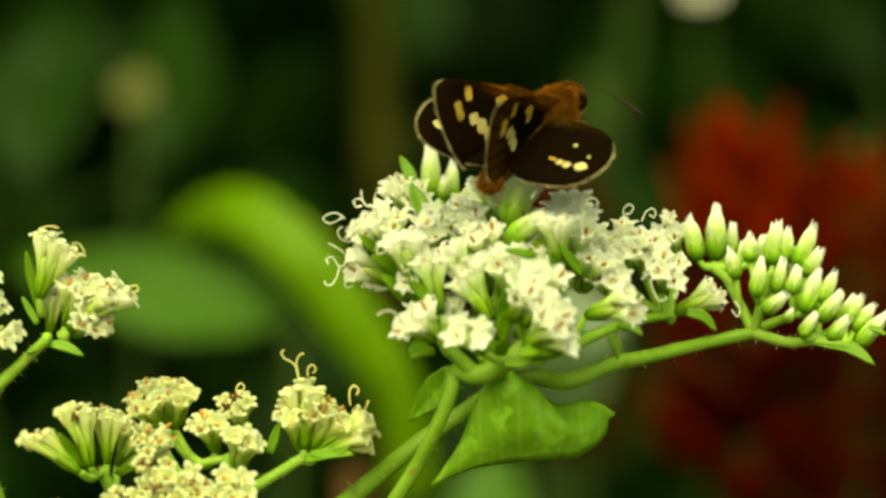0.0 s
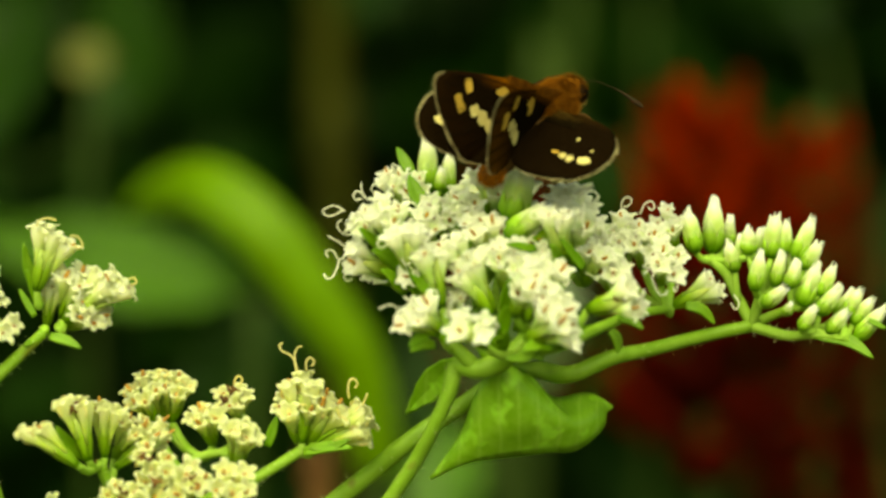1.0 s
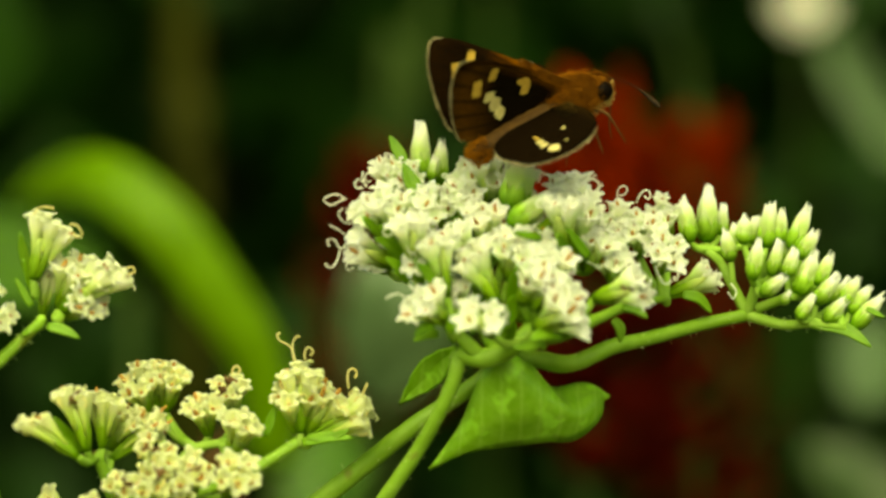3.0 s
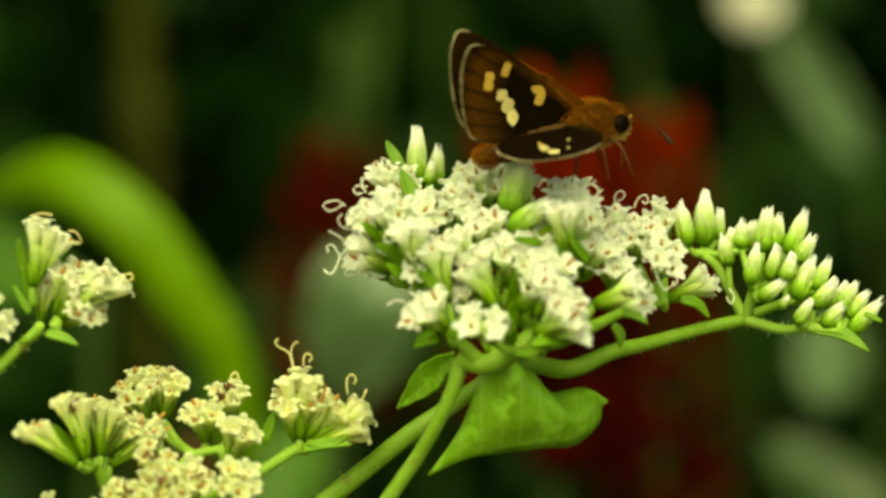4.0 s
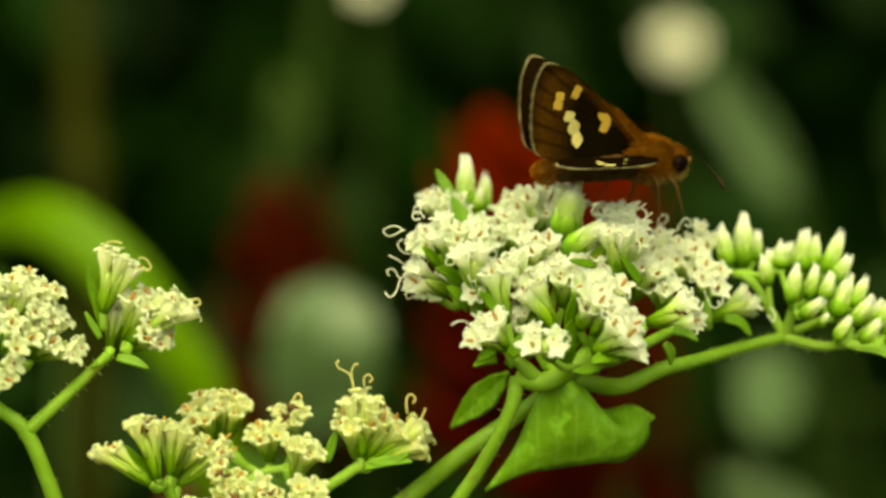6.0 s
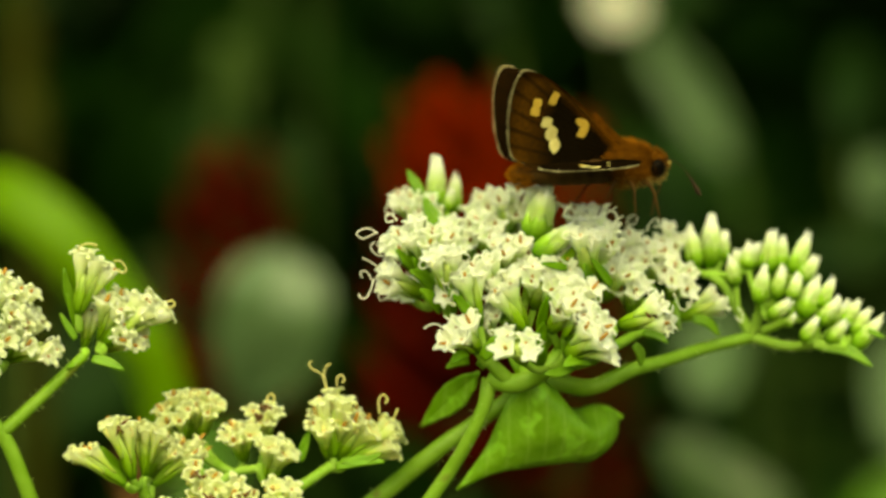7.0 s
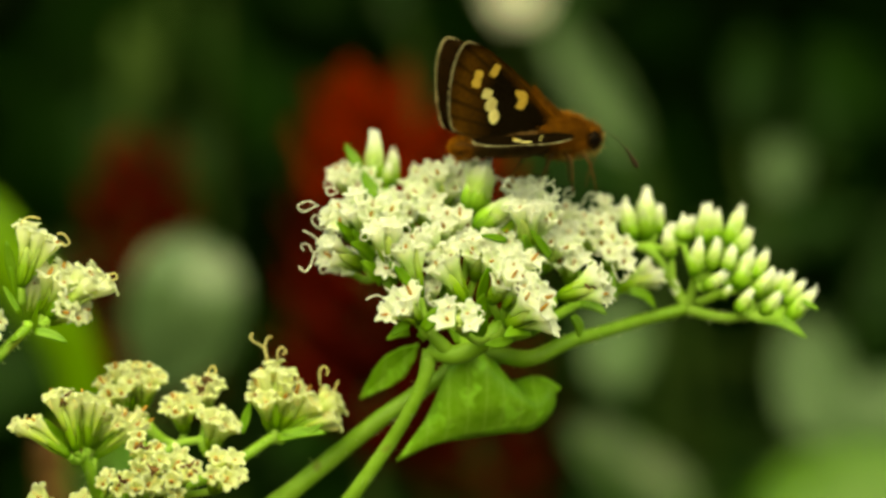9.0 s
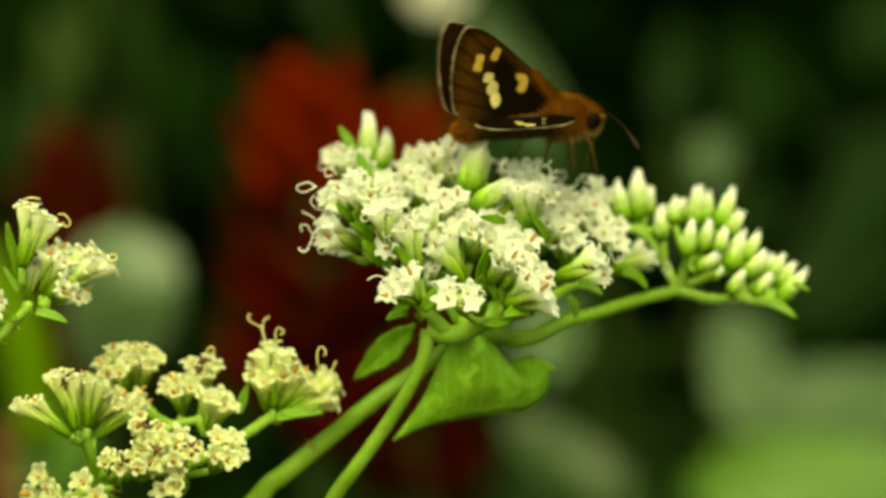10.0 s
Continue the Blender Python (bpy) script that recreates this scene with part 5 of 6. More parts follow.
def strap_leaf():
    """A long arching blade."""
    ob = thing("strap_leaf_plant", -10, 310, -900, "single long arching bright green strap leaf", "plant")
    way = [(-26.2, 318.0, -41.4), (-29.2, 310.0, -21.3), (-37.1, 306.0, -7.9), (-46.8, 305.0, 4.9), (-58.5, 312.0, 12.6), (-70.0, 332.0, 12.0), (-78.0, 348.0, 8.0)]
    line = spline([place(ob, mm(*p)) for p in way], 6)
    bm = bmesh.new()
    grid = []
    for i, c in enumerate(line):
        s = i / (len(line) - 1)
        d = (line[min(i + 1, len(line) - 1)] - line[max(i - 1, 0)]).normalized()
        side = d.cross(Vector((0.2, 1, -0.25))).normalized()
        lift = side.cross(d)
        w = 0.0055 * (0.5 + 0.5 * math.sin(math.pi * (0.15 + 0.75 * s))) * (1 if s < 0.8 else (1 - s) / 0.2 * 0.9 + 0.1)
        grid.append([c + side * (w * u) + lift * (0.25 * w * abs(u)) for u in (-1, -0.6, -0.2, 0, 0.2, 0.6, 1)])
    sheet(bm, grid, 0.0004)
    part("blade", bm, BRIGHT_LEAF, ob)
    bm = bmesh.new()
    tube(bm, [(0, 0, 0), (0.004, 0.002, 0.4), line[0]], [0.004, 0.003, 0.002], 8, 6)
    part("stalk", bm, SHADED_STEM, ob)


strap_leaf()


def leaf_plant(name, label, foot, leaves, material, stem_r=0.0025, profile=OVAL):
    """A plant with an upright stem and broad leaves. leaves: base, tip (mm), side, width (m)."""
    ob = thing(name, foot[0], foot[1], -900, label, "plant", "broad-leaved plants")
    top = max((Vector(b) for b, *_ in leaves), key=lambda p: p.z)
    bm = bmesh.new()
    tube(bm, [(0, 0, 0), place(ob, mm(top.x * 0.5 + foot[0] * 0.5, top.y * 0.5 + foot[1] * 0.5, -400)), place(ob, mm(*top))], [stem_r * 1.6, stem_r * 1.2, stem_r * 0.6], 8, 10)
    part("stem", bm, SHADED_STEM, ob)
    for base, tip, side, width, *bow in leaves:
        broad_leaf(ob, "leaf", mm(*base), mm(*tip), side, width, profile, 0.12, 0.08, material, 0.0005, droop=Vector(bow[0]) * MM if bow else (0, 0, 0))
        near = Vector((top.x, top.y, base[2] - 12))
        bm = bmesh.new()
        tube(bm, [place(ob, mm(*base)), place(ob, mm(*Vector(base).lerp(near, 0.5) - Vector((0, 0, 2)))), place(ob, mm(*near))], [0.0008, 0.0009, 0.0012], 6, 4)
        part("petiole", bm, SHADED_STEM, ob)
    return ob


leaf_plant("broad_leaf_plant", "broad-leaved plant with a rounded pale grey-green leaf", (-4, 450), [
    ((-8.0, 446.0, -36.0), (-1.6, 438.0, 1.8), (1.0, 0.02, -0.1), 0.0255, (2, -9, 3))], PALE_LEAF, profile=ROUND)
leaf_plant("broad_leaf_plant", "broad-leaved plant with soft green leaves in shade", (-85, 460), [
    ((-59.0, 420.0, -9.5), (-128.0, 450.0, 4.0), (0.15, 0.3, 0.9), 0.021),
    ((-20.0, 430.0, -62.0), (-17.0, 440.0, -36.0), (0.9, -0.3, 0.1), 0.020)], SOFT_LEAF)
leaf_plant("broad_leaf_plant", "broad-leaved plant with fresh green leaves", (150, 500), [
    ((205.0, 478.0, -72.0), (131.0, 482.0, -66.0), (0.05, 0.5, 0.86), 0.034)], MID_LEAF, profile=ROUND)
leaf_plant("broad_leaf_plant", "broad-leaved plant with a green leaf darkened for shade", (110, 520), [
    ((126.0, 500.0, -70.0), (92.0, 510.0, -47.0), (0.5, 0.45, 0.75), 0.017)], DIMMED_LEAF, profile=ROUND)
leaf_plant("broad_leaf_plant", "broad-leaved plant with pale green leaves", (190, 600), [
    ((226.0, 565.0, -50.0), (160.0, 560.0, -52.0), (0.05, 0.6, 0.8), 0.026),
    ((157.0, 515.0, -55.0), (158.0, 530.0, -22.0), (0.95, -0.3, 0), 0.019),
    ((119.0, 586.0, -44.0), (121.0, 598.0, -18.0), (0.95, -0.3, 0), 0.018),
    ((157.0, 552.0, 7.0), (158.0, 556.0, 24.0), (0.95, -0.3, 0), 0.011),
    ((155.0, 755.0, 22.0), (128.0, 770.0, 68.0), (0.8, -0.3, 0.45), 0.0155)], SHADE_LEAF, profile=ROUND)
# Green leaves given the near-black thicket colour in place of real shade.
leaf_plant("broad_leaf_plant", "tall plant with long mid green leaves darkened for shade", (240, 720), [
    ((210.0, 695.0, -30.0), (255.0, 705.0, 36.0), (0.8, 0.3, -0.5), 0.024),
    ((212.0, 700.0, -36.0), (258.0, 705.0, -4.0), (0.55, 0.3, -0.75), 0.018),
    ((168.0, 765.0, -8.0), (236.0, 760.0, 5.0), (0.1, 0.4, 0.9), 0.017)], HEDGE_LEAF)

leaf_plant("broad_leaf_plant", "broad-leaved plant with green leaves darkened for shade", (-150, 560), [
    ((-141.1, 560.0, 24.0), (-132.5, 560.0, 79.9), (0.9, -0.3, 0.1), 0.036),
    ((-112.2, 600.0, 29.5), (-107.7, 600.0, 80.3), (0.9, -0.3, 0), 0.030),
    ((-163.5, 600.0, 29.6), (-166.6, 600.0, 70.1), (0.9, -0.3, 0), 0.026)], GLOOM_LEAF)
# Same near-black colour here: the shade on these leaves is painted.
leaf_plant("broad_leaf_plant", "broad-leaved plant with green leaves darkened for shade", (330, 760), [
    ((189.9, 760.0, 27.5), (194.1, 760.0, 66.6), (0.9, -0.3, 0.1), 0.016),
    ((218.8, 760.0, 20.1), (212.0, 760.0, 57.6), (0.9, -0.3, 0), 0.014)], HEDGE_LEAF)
leaf_plant("broad_leaf_plant", "tall plant with long narrow green leaves darkened for shade", (215, 600), [
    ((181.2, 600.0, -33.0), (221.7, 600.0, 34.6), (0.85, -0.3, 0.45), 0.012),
    ((83.7, 760.0, 61.6), (73.4, 760.0, 92.7), (0.85, -0.3, 0.3), 0.016)], DARKENED_LEAF)


def upright_stem(name, label, points, radius, material):
    ob = thing(name, points[0][0], points[0][1], -900, label, "stem")
    bm = bmesh.new()
    tube(bm, [(0, 0, 0), *[place(ob, mm(*p)) for p in points]], [radius * 1.3] + [radius] * len(points), 10, 8, 0.1)
    part("stem", bm, material, ob)
    for k in range(len(points)):
        bm = bmesh.new()
        c = place(ob, mm(*points[k]))
        tube(bm, [c + Vector((0, 0, h)) for h in (-0.004, -0.0015, 0.0015, 0.004)], [radius * 0.98, radius * 1.25, radius * 1.2, radius * 0.98], 10, 3)
        part("node", bm, material, ob)


upright_stem("plant_stem", "thin upright brown stem darkened for shade", [(-61.5, 690.0, -38.2), (-64.0, 690.0, 26.8), (-64.8, 690.0, 91.8)], 0.005, BROWN_STEM)
upright_stem("plant_stem", "thin upright reddish brown stem in shade", [(-33.6, 273.0, -120.0), (-33.4, 273.0, -52.0), (-33.8, 273.0, -37.0)], 0.0022, RED_STEM)
upright_stem("plant_stem", "thin upright pale green stem darkened for shade", [(-7.2, 750.0, -19.4), (2.2, 750.0, 41.3), (9.9, 750.0, 102.0)], 0.003, SHADED_STEM)


def red_spike(x, y, top, low, radius, seed, lit_from=0.55):
    """A red flower spike of many overlapping bracts on an upright stem."""
    rnd = random.Random(seed)
    ob = thing("red_flower_spike", x, y, -900, "upright red flower spike of overlapping fleshy bracts", "flower", "red flower spikes")
    bm = bmesh.new()
    tube(bm, [(0, 0, 0), (0.002, 0.001, 0.45), place(ob, mm(x, y, top - 4))], [0.004, 0.0035, 0.002], 8, 10)
    part("stem", bm, SHADED_STEM, ob)
    count, height = 64, top - low
    # meshes: bracts in the shaded red; fresh: copies in the top-lit red
    meshes, fresh = [], []
    for k in range(4):
        bm = bmesh.new()
        grid = []
        for i in range(6):
            s = i / 5
            w = 0.42 * math.sin(math.pi * min(1, 0.2 + 0.8 * s)) + 0.02
            grid.append([Vector((0.1 + 0.30 * math.sin(s * 1.7) + 0.05 * k * s - 0.12 * u * u, u * w, s)) for u in (-1, -0.5, 0, 0.5, 1)])
        sheet(bm, grid, 0.05)
        meshes.append(finish("red_bract", bm, RED_BRACT))
        lit_copy = meshes[-1].copy()
        lit_copy.materials[0] = TOPLIT_BRACT
        fresh.append(lit_copy)
    for n in range(count):
        s = n / count
        a = n * 2.39996
        if s < 0.7 and rnd.random() < 0.12:
            continue
        r = radius * (math.sin(math.pi * (0.16 + 0.78 * s)) ** 0.6) * 0.62
        z = low + height * s * 0.88
        size = radius * MM * (0.80 - 0.22 * s) * rnd.uniform(0.85, 1.15)
        m = Matrix.Translation(place(ob, mm(x + r * math.cos(a), y + r * math.sin(a), z))) @ Matrix.Rotation(a, 4, "Z") @ Matrix.Rotation(0.5 * (1 - s), 4, "Y")
        b = under("bract", rnd.choice(fresh if s > rnd.uniform(lit_from, lit_from + 0.25) else meshes), ob, m)
        b.scale = (size,) * 3


red_spike(36, 410, 37, -50, 19.0, 1)
red_spike(60, 425, 35, -62, 15, 2)
red_spike(-8, 560, 29, -45, 16, 3, 0.9)


def blossom(name, label, centre, radius, petals, material):
    """An open blossom on a stem, facing the path."""
    ob = thing(name, centre[0], centre[1] + 10, -900, label, "flower")
    bm = bmesh.new()
    tube(bm, [(0, 0, 0), (0.003, 0, 0.5), place(ob, mm(*centre))], [0.003, 0.002, 0.0012], 7, 8)
    part("stem", bm, SHADED_STEM, ob)
    c = place(ob, mm(*centre))
    for k in range(petals):
        a = 2 * math.pi * k / petals
        out = Vector((math.cos(a), -0.2 + 0.45 * math.sin(a), math.sin(a) * 0.85))
        broad_leaf(ob, "petal", c + out * 0.0005, c + out * radius * MM, Vector((-math.sin(a), -0.1, math.cos(a))), radius * MM * 1.05, OVAL, 0.1, 0.05, material, 0.0003, origin=False)


# The white blossoms are added shapes that stand in for bright sky gaps.
blossom("sky_spot_blossom", "white blossom shape standing in for a bright sky gap in the thicket", (139, 916, 83), 11, 6, SKY_SPOT_WHITE)
blossom("sky_spot_blossom", "small white blossom shape standing in for a bright spot in the thicket", (29.4, 900.0, 103.8), 7, 5, SKY_SPOT_WHITE)
blossom("yellow_blossom", "dull yellow blossom in the thicket", (-114, 553, 48), 6, 5, YELLOW_BLOSSOM)


# ---------------------------------------------------------------- the butterfly
def wing_material(name, dark, warm, inner, border=1.0, reach=0.007):
    """Scaled wing: dark field with warmer scales along the front edge and the outer border, veins as fine ribs."""
    n = Nodes(name)
    coord = n.coord()
    grain = n.noise(2600.0, 3.0, vector=coord)
    broad = n.noise(420.0, 2.0, vector=coord)
    b = n.axis("X", coord)
    a = n.maths("ABSOLUTE", n.axis("Y", coord), 0.0)
    near = n.span(a, reach, reach + 0.004, 1.0, border)
    front = n.span(n.maths("ADD", b, n.span(broad, 0, 1, -0.0006, 0.0006)), -0.0016, -0.0002)
    outer = n.span(n.maths("ADD", n.maths("ADD", a, n.maths("MULTIPLY", b, -0.75)), n.span(broad, 0, 1, -0.0012, 0.0012)), 0.0122, 0.0168)
    field = n.maths("MULTIPLY", n.maths("MAXIMUM", n.maths("MULTIPLY", front, near), n.maths("MULTIPLY", outer, border * 0.62)), inner)
    colour = n.mix(field, dark, warm)
    ray = n.maths("SINE", n.maths("MULTIPLY", n.maths("ARCTAN2", n.maths("ADD", b, 0.001), n.maths("ADD", a, 0.002)), 62.0), 0.0)
    colour = n.mix(n.span(n.maths("ADD", ray, n.span(broad, 0, 1, -0.3, 0.3)), 0.55, 1.0, 0, 0.65), colour, dark)
    colour = n.mix(n.span(grain, 0.35, 0.75, 0, 0.55), colour, tuple(c * 1.5 + 0.001 for c in dark))
    return n.surface(colour, 0.55, 0.0, n.bump(grain, 0.6, 0.00008), specular=0.0)


WING_TOP = wing_material("wing_upper", (0.0042, 0.0022, 0.0008), (0.17, 0.055, 0.005), 0.9, 0.04, 0.0065)
WING_LOW = wing_material("wing_lower", (0.0042, 0.0025, 0.0009), (0.085, 0.033, 0.005), 1.0)
HIND_TOP = wing_material("hindwing_upper", (0.0042, 0.0022, 0.0008), (0.06, 0.03, 0.006), 0.2, 0.2)
HIND_LOW = wing_material("hindwing_lower", (0.008, 0.005, 0.0018), (0.09, 0.05, 0.012), 0.8, 0.4)
FRINGE = green_material("wing_fringe", (0.11, 0.075, 0.035), (0.52, 0.45, 0.28), 600, 0.8, 0.25, specular=0.05)
SPOT = green_material("wing_spot", (0.30, 0.18, 0.035), (0.42, 0.27, 0.07), 1800, 0.7, 0.0, specular=0.05)
SPOT_PALE = green_material("wing_spot_pale", (0.42, 0.34, 0.14), (0.55, 0.46, 0.22), 1800, 0.7, 0.0, specular=0.05)
FUR = green_material("orange_fur", (0.10, 0.034, 0.004), (0.21, 0.076, 0.010), 1300, 0.9, 0.0, specular=0.05)
PALE_FUR = green_material("buff_fur", (0.30, 0.19, 0.06), (0.50, 0.36, 0.14), 1300, 0.9, 0.0, specular=0.05)
TIP_FUR = green_material("bright_orange_fur", (0.16, 0.056, 0.006), (0.30, 0.11, 0.014), 1300, 0.9, 0.0, specular=0.05)
BODY = green_material("brown_body", (0.030, 0.014, 0.004), (0.075, 0.036, 0.009), 900, 0.7, 0.0, specular=0.1)
ANTENNA = green_material("dark_antenna", (0.010, 0.006, 0.003), (0.026, 0.014, 0.006), 900, 0.7, 0.0, specular=0.1)
EYE = green_material("dark_eye", (0.002, 0.0012, 0.0007), (0.005, 0.0025, 0.0012), 600, 0.45, 0.0, specular=0.03)
LEG = green_material("brown_leg", (0.045, 0.02, 0.006), (0.09, 0.042, 0.012), 900, 0.6, 0.0, specular=0.1)

FORE = [(0, 0), (4, 0.0), (9, 0.3), (13.4, 0.8), (15.5, 1.5), (16.2, 2.5), (15.4, 4.6), (13.6, 6.8), (11.6, 8.5), (10.1, 8.9), (6.6, 7.4), (3.2, 5.1), (0.4, 2.6)]
HIND = [(0, 0), (3, 0.0), (6.2, 0.5), (8.3, 1.5), (9.7, 3.2), (10.3, 5.4), (10.0, 7.8), (8.6, 9.5), (6.0, 10.0), (3.6, 10.1), (1.6, 9.0), (0.2, 5.6), (-0.3, 1.8)]


def wing(parent, name, outline, hinge, side, low, edge, spots):
    """A wing with its membrane, raised veins, pale fringe along the outer edge and pale spots on both faces."""
    ring = spline([Vector((a, b, 0)) for a, b in outline] + [Vector((*outline[0], 0))], 4)[:-1]

    def at(a, b, h=0.0):
        belly = 0.45 * math.sin(min(1, a / 12) * math.pi) * math.cos(b * 0.25)
        return Vector((-b, side * a, belly + h)) * MM

    bm = bmesh.new()
    centre = Vector((5.5, 2.6, 0))
    grid = [[at(*(centre.lerp(p, k / 6)).xy) for p in ring] for k in range(1, 7)]
    for h, flip, index in ((0.05, side < 0, 0), (-0.05, side > 0, 1)):
        verts = [[bm.verts.new(p + Vector((0, 0, h * MM))) for p in row] for row in grid]
        mid = bm.verts.new(at(*centre.xy) + Vector((0, 0, h * MM)))
        count = len(ring)
        for i in range(count):
            j = (i + 1) % count
            faces = [(mid, verts[0][i], verts[0][j])] + [(verts[k][i], verts[k + 1][i], verts[k + 1][j], verts[k][j]) for k in range(5)]
            for f in faces:
                bm.faces.new(f if flip else tuple(reversed(f))).material_index = index
        outer_ring = verts[-1]
        if h > 0:
            rim = outer_ring
        else:
            for i in range(count):
                j = (i + 1) % count
                bm.faces.new((rim[i], rim[j], outer_ring[j], outer_ring[i]))
    data = bpy.data.meshes.new(name)
    for f in bm.faces:
        f.smooth = True
    bm.to_mesh(data)
    bm.free()
    data.materials.append(WING_TOP if name == "forewing" else HIND_TOP)
    data.materials.append(low)
    ob = under(name, data, parent, Matrix.Translation(Vector(hinge) * MM))
    rnd = random.Random(len(name) + side)
    # veins
    for k in edge[::2]:
        bm = bmesh.new()
        end = ring[k]
        tube(bm, [at(*(Vector((0.4, 0.5, 0)).lerp(end, s)).xy) for s in (0.05, 0.4, 0.7, 0.985)], [0.00009, 0.00008, 0.00007, 0.00006], 6, 4)
        part("vein", bm, WING_TOP if name == "forewing" else HIND_TOP, ob)
    # fringe of hair scales, in short tufts
    bm = bmesh.new()
    for place_on, i in enumerate(edge):
        ends = min(1.0, (place_on + 1) / 5, (len(edge) - place_on) / 5)
        a, b = ring[i], ring[(i + 1) % len(ring)]
        out = Vector((b.y - a.y, a.x - b.x, 0)).normalized()
        if (out.xy @ (a - centre).xy) < 0:
            out.negate()
        for s in [q / 18 for q in range(18)]:
            p = a.lerp(b, s + rnd.uniform(-0.02, 0.02))
            tuft = abs(math.sin((i + s) * 2.2)) ** 0.5
            lean = out * ends * rnd.uniform(0.14, 0.46) * (0.25 + 0.75 * tuft) * (0.8 if name == "forewing" else 1.0) + (b - a).normalized() * rnd.uniform(-0.12, 0.12)
            h = rnd.uniform(-0.06, 0.06)
            tube(bm, [at(*(p - out * 0.12).xy, h * 0.5), at(*(p + lean).xy, h)], [0.000034, 0.000012], 4, 1)
    tagged(part("fringe", bm, FRINGE, ob, "pale cream hair fringe"), kind="stuff")
    # spots of pale scales, on both faces
    for a, b, long, broad, turn, pale in spots:
        bm = bmesh.new()
        for h in (0.085, -0.085):
            c, s = math.cos(radians(turn)), math.sin(radians(turn))
            top = []
            for q in range(20):
                t = 2 * math.pi * q / 20
                x, y = (math.copysign(abs(v) ** 0.88, v) * (1 + 0.10 * math.sin(5 * q + a) + 0.06 * math.sin(2.3 * q + 3 * b)) for v in (math.cos(t), math.sin(t)))
                top.append(at(a + (long * x * c - broad * y * s) * 0.5, b + (long * x * s + broad * y * c) * 0.5, h))
            deep = [p - Vector((0, 0, h * 0.4 * MM)) for p in top]
            solid(bm, [deep, top])
        for p in part("spot", bm, SPOT_PALE if pale else SPOT, ob).data.polygons:
            p.use_smooth = False
    # long hair over the wing's base
    bm = bmesh.new()
    long = 6.5 if name == "forewing" else 4.0
    for _ in range(420):
        a = rnd.uniform(0.2, 1) ** 1.4 * long
        b = rnd.uniform(-0.35, 0.9) * (1.0 if name == "forewing" else 2.0) * (1 - 0.4 * a / long) + 0.35 * a * (name == "hindwing")
        h = rnd.choice((-0.07, 0.09))
        tube(bm, [at(a - 0.3, b, h), at(a + rnd.uniform(0.3, 0.9), b + rnd.uniform(-0.05, 0.25), h * 1.8)], [0.00005, 0.00001], 3, 1)
    tagged(part("hair", bm, FUR if name == "forewing" else HIND_LOW, ob), kind="stuff")
    return ob


def ellipsoid(bm, centre, radii, bumps=0.0, rows=14, sides=20):
    rings = []
    for i in range(rows + 1):
        t = math.pi * (i + 0.02) / (rows + 0.04)
        ring = []
        for j in range(sides):
            a = 2 * math.pi * j / sides
            d = Vector((-math.cos(t), math.sin(t) * math.cos(a), math.sin(t) * math.sin(a)))
            k = 1 + bumps * noise.noise(d * 4.0)
            ring.append(Vector((centre[0] + radii[0] * d.x * k, centre[1] + radii[1] * d.y * k, centre[2] + radii[2] * d.z * k)) * MM)
        rings.append(ring)
    solid(bm, rings)


def fur(parent, centre, radii, count, length, material, seed, back=0.6):
    """Short hair lying backwards over a rounded part."""
    rnd = random.Random(seed)
    bm = bmesh.new()
    for _ in range(count):
        d = Vector((rnd.gauss(0, 1), rnd.gauss(0, 1), rnd.gauss(0, 1))).normalized()
        p = Vector([c + r * q for c, r, q in zip(centre, radii, d)])
        out = (d + Vector((-back, 0, 0)) + Vector((rnd.uniform(-0.3, 0.3), rnd.uniform(-0.3, 0.3), rnd.uniform(-0.3, 0.3)))).normalized()
        tube(bm, [p * MM, (p + out * length * rnd.uniform(0.5, 1.2)) * MM], [0.000032, 0.00001], 3, 1)
    tagged(part("hair", bm, material, parent), kind="stuff")


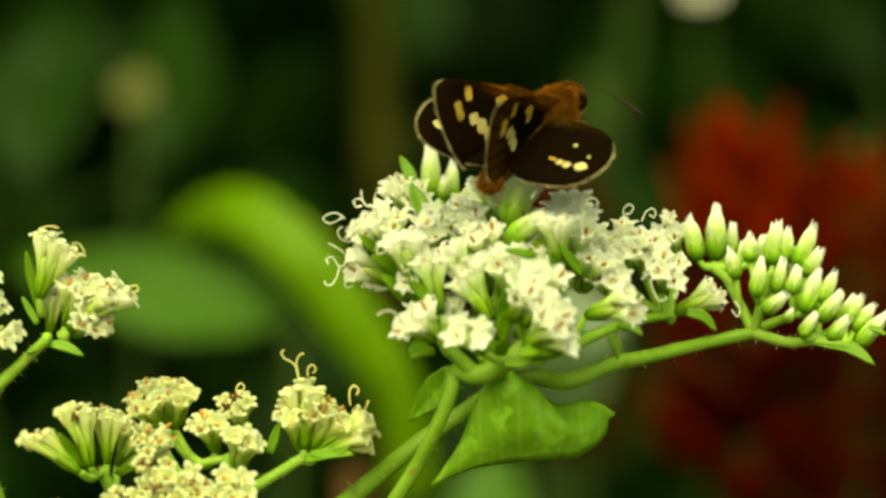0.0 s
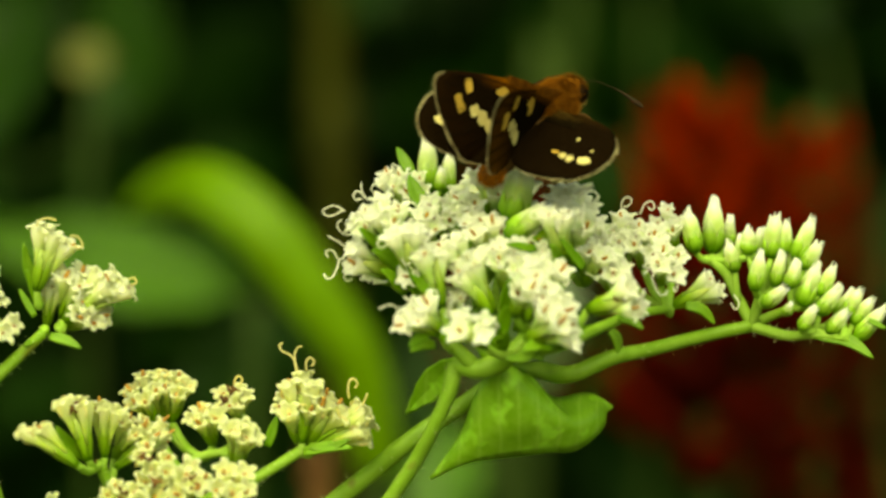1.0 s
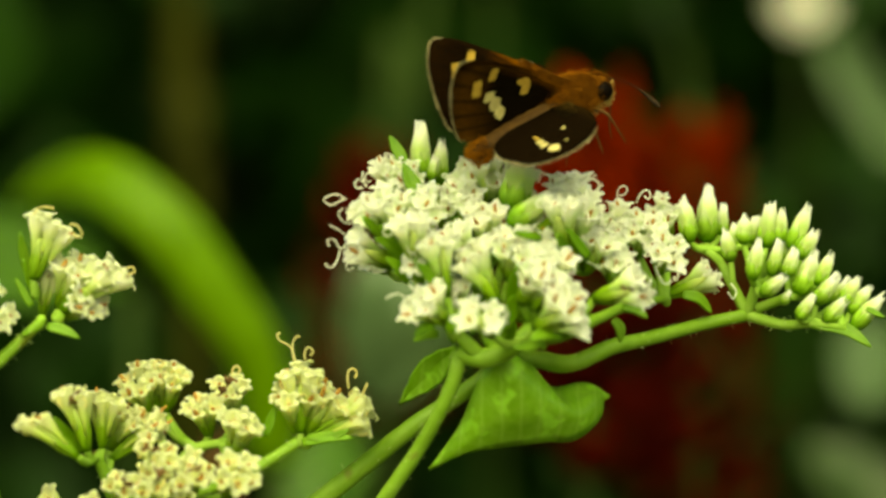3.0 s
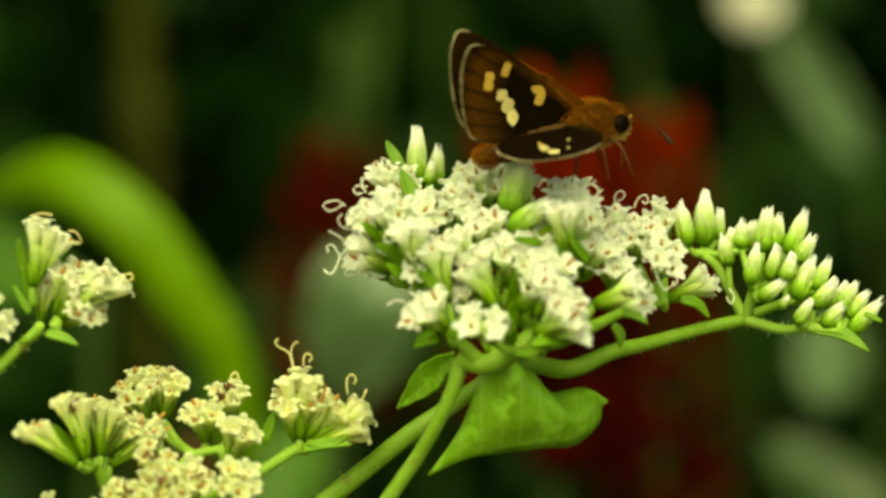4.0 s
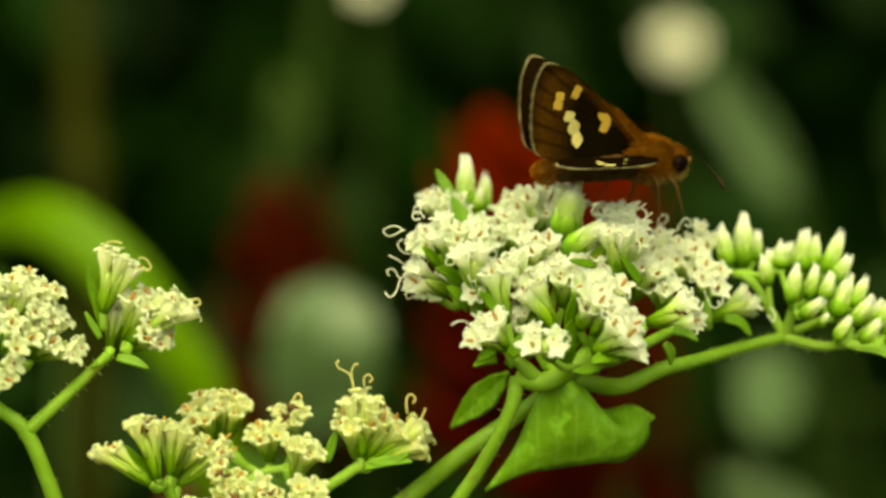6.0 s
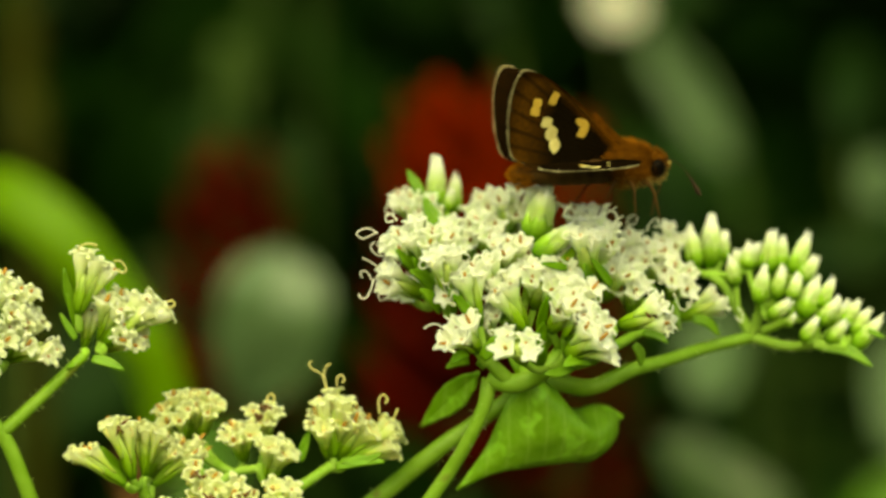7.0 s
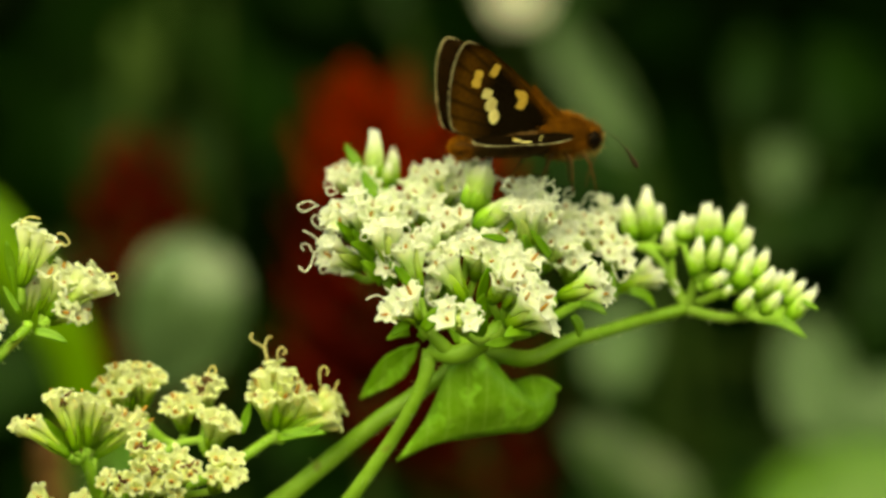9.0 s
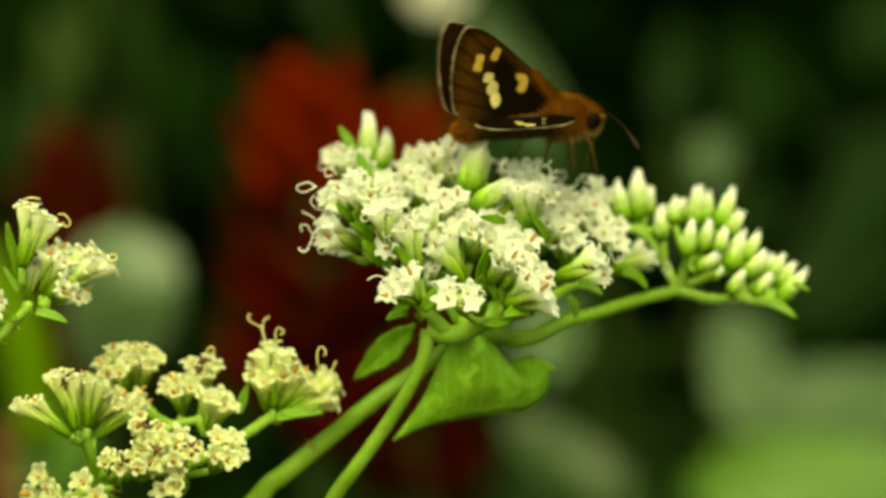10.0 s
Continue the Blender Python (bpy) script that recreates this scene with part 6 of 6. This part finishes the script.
def butterfly():
    ob = thing("butterfly", 9, 2, 12, "small dark brown butterfly with cream spots and pale wing fringes", "butterfly")
    ob.location = (0, 0, 0)
    bm = bmesh.new()
    ellipsoid(bm, (2.6, 0, 0.3), (3.2, 1.8, 2.0), 0.06)
    thorax = part("thorax", bm, FUR, ob, "thorax covered in orange-brown hair")
    fur(thorax, (2.6, 0, 0.3), (3.1, 1.75, 1.95), 4200, 0.95, FUR, 1, 1.1)
    bm = bmesh.new()
    rings = []
    for i in range(25):
        s = i / 24
        r = (1.45 * (1 - s ** 3 * 0.55)) * (1 - 0.07 * (i % 3 == 0)) * (0.25 if i == 24 else 1)
        ring = []
        for j in range(16):
            a = 2 * math.pi * j / 16
            ring.append(Vector((0.6 - 10.7 * s, r * math.cos(a), r * 1.05 * math.sin(a) - 0.2 - 0.6 * s)) * MM)
        rings.append(ring)
    solid(bm, rings)
    abdomen = part("abdomen", bm, BODY, ob, "ringed brown abdomen")
    fur(abdomen, (-8.6, 0, -0.8), (1.4, 1.0, 1.05), 1200, 0.55, TIP_FUR, 2, 1.2)
    bm = bmesh.new()
    ellipsoid(bm, (5.5, 0, 0.1), (1.45, 1.5, 1.35), 0.05)
    head = part("head", bm, FUR, ob)
    fur(head, (5.5, 0, 0.2), (1.4, 1.4, 1.35), 1100, 0.5, FUR, 3, 0.4)
    fur(head, (5.6, 0, -0.75), (1.2, 1.0, 0.75), 700, 0.55, PALE_FUR, 4, 0.5)
    fur(thorax, (2.9, 0, -1.1), (2.4, 1.3, 0.8), 1100, 0.6, PALE_FUR, 5, 0.8)
    for side in (-1, 1):
        bm = bmesh.new()
        ellipsoid(bm, (5.5, side * 1.15, 0.0), (0.95, 0.72, 0.95))
        part("eye", bm, EYE, head)
        bm = bmesh.new()
        tube(bm, [Vector(p) * MM for p in ((6.1, side * 0.6, 0.9), (6.9, side * 2.0, 0.8), (7.4, side * 3.9, 0.0), (7.6, side * 5.1, -0.8), (7.75, side * 6.1, -1.6), (7.8, side * 6.7, -2.0))],
             [0.00005, 0.00004, 0.00005, 0.00016, 0.00030, 0.00005], 7, 5)
        part("antenna", bm, ANTENNA, head)
        bm = bmesh.new()
        tube(bm, [Vector(p) * MM for p in ((5.8, side * 0.45, -0.6), (6.7, side * 0.5, -0.1), (7.2, side * 0.5, 0.5))], [0.0004, 0.00038, 0.0001], 7, 4)
        part("palp", bm, PALE_FUR, head)
        for n, (x, reach, fall) in enumerate(((3.9, 1.5, 4.6), (2.4, 0.2, 4.6), (1.2, -3.0, 4.2))):
            bm = bmesh.new()
            tube(bm, [Vector(p) * MM for p in ((x, side * 0.9, -1.3), (x + reach * 0.4, side * 2.2, -1.8), (x + reach * 0.7, side * 2.7, -fall * 0.75), (x + reach, side * 2.9, -fall - 0.6))],
                 [0.00024, 0.00017, 0.00010, 0.00006], 6, 4)
            part("leg", bm, LEG, ob)
    bm = bmesh.new()
    tube(bm, [Vector(p) * MM for p in ((6.1, 0, -0.8), (6.5, 0, -2.0), (6.0, 0.1, -3.6), (5.8, 0.1, -5.2))], [0.00014, 0.0001, 0.00008, 0.00006], 6, 5)
    part("proboscis", bm, LEG, head)
    fore_spots = [(11.65, 1.85, 0.95, 1.5, 15, False), (12.75, 3.35, 1.0, 0.95, 20, False), (12.3, 4.1, 1.1, 1.0, 20, False), (10.45, 4.05, 1.25, 1.15, 38, True),
                  (9.25, 4.5, 1.3, 1.6, 38, True), (8.1, 5.1, 1.15, 1.5, 38, True), (7.25, 1.5, 1.6, 0.8, 20, False), (6.55, 2.1, 1.0, 1.35, 0, False)]
    hind_spots = [(8.1, 6.4, 1.3, 1.1, 0, True), (6.6, 6.6, 0.75, 0.85, 0, True), (5.7, 6.45, 0.75, 0.75, 0, True), (4.7, 6.2, 0.9, 0.35, 0, False), (5.7, 3.7, 0.38, 0.38, 0, True), (8.0, 4.85, 0.3, 0.3, 0, True)]
    wings = {}
    for key, side in (("right", -1), ("left", 1)):
        wings["fore", key] = wing(ob, "forewing", FORE, (3.4, side * 0.9, 1.0), side, WING_LOW, list(range(15, 37)), fore_spots)
        wings["hind", key] = wing(ob, "hindwing", HIND, (0.9, side * 0.9, 0.6), side, HIND_LOW, list(range(13, 38)), hind_spots)
    return ob, wings


insect, wings = butterfly()


def motions():
    """The butterfly turns on the flowers and folds its wings."""
    walk(insect, [
    (0.0, pose(*mm(9.21, 2.13, 13.85), 10.9, -31.5, 52.8)),
    (1.0, pose(*mm(9.35, 2.07, 13.89), 11.0, -31.2, 52.0)),
    (2.0, pose(*mm(9.45, 1.98, 14.01), 12.8, -30.4, 48.1)),
    (2.5, pose(*mm(9.71, 1.90, 13.65), 6.3, -23.4, 35.9)),
    (2.7, pose(*mm(9.98, 2.18, 13.94), 7.5, -23.3, 32.0)),
    (4.0, pose(*mm(11.97, 2.28, 12.19), 7.1, -10.4, 26.0)),
    (5.0, pose(*mm(12.18, 2.32, 11.79), 6.3, -4.6, 21.6)),
    (6.5, pose(*mm(13.55, 1.73, 11.62), 9.9, -0.4, 21.9)),
    (7.0, pose(*mm(13.72, 1.20, 11.57), 10.6, -0.5, 17.3)),
    (8.5, pose(*mm(13.69, 1.80, 11.68), 11.5, -0.8, 19.9)),
    (10.0, pose(*mm(14.39, 2.20, 11.69), 11.6, -1.8, 20.2)),
    ])

    def beat(part_of, side, hinge, rows):
        poses = []
        for t, lift, sweep, twist in rows:
            m = Matrix.Rotation(radians(lift) * side, 4, "X") @ Matrix.Rotation(radians(sweep) * side, 4, "Z") @ Matrix.Rotation(radians(twist), 4, "Y")
            poses.append((t, Matrix.Translation(Vector(hinge) * MM) @ m))
        walk(part_of, poses)

    beat(wings["fore", "right"], -1, (3.4, -0.9, 1.0), [(0.0, 68.9, 51.4, -3.2), (1.0, 68.7, 51.6, -3.1), (2.0, 70.1, 52.2, -1.7), (2.5, 60.9, 52.4, 2.3), (2.7, 63.8, 52.2, 4.2), (4.0, 85.5, 48.8, 3.1), (5.0, 87.1, 49.0, 1.1), (6.5, 83.2, 48.9, -2.1), (7.0, 82.5, 49.0, -3.5), (8.5, 83.6, 48.3, -0.2), (10.0, 85.7, 48.9, 0.1)])
    beat(wings["fore", "left"], 1, (3.4, 0.9, 1.0), [(0.0, 77.1, 48.2, -2.2), (1.0, 75.9, 48.1, -2.9), (2.0, 73.4, 47.9, -4.6), (2.5, 82.4, 47.8, -1.5), (2.7, 84.6, 46.9, -1.9), (4.0, 82.9, 44.2, -0.1), (5.0, 84.5, 45.9, 0.1), (6.5, 81.7, 48.4, -0.4), (7.0, 78.7, 49.8, -0.6), (8.5, 79.8, 49.0, -0.2), (10.0, 80.8, 48.6, 0.0)])
    beat(wings["hind", "right"], -1, (0.9, -0.9, 0.6), [(0.0, -1.6, 2.5, 0.9), (1.0, -3.5, 1.9, 2.1), (2.0, -1.6, 2.6, 1.0), (2.5, -10.1, 0.1, -2.9), (2.7, -7.5, 1.3, -3.6), (4.0, -4.9, 5.8, 0.1), (5.0, -1.0, 7.1, 0.7), (6.5, 3.6, 1.5, -0.4), (7.0, 6.1, -2.6, -0.3), (8.5, 5.5, 3.8, -0.6), (10.0, 4.9, 5.3, -0.7)])
    beat(wings["hind", "left"], 1, (0.9, 0.9, 0.6), [(0.0, 28.0, 18.0, 6.0), (2.0, 30.0, 18.0, 0.0), (2.35, 14.0, -25.0, 0.0), (2.7, 10.0, -36.0, 0.0), (4.0, 8.0, -40.0, 0.0), (5.2, 8.0, -40.0, 0.0), (6.5, 8.0, -40.0, 0.0), (8.0, 8.0, -40.0, 0.0), (10.0, 8.0, -40.0, 0.0)])


motions()
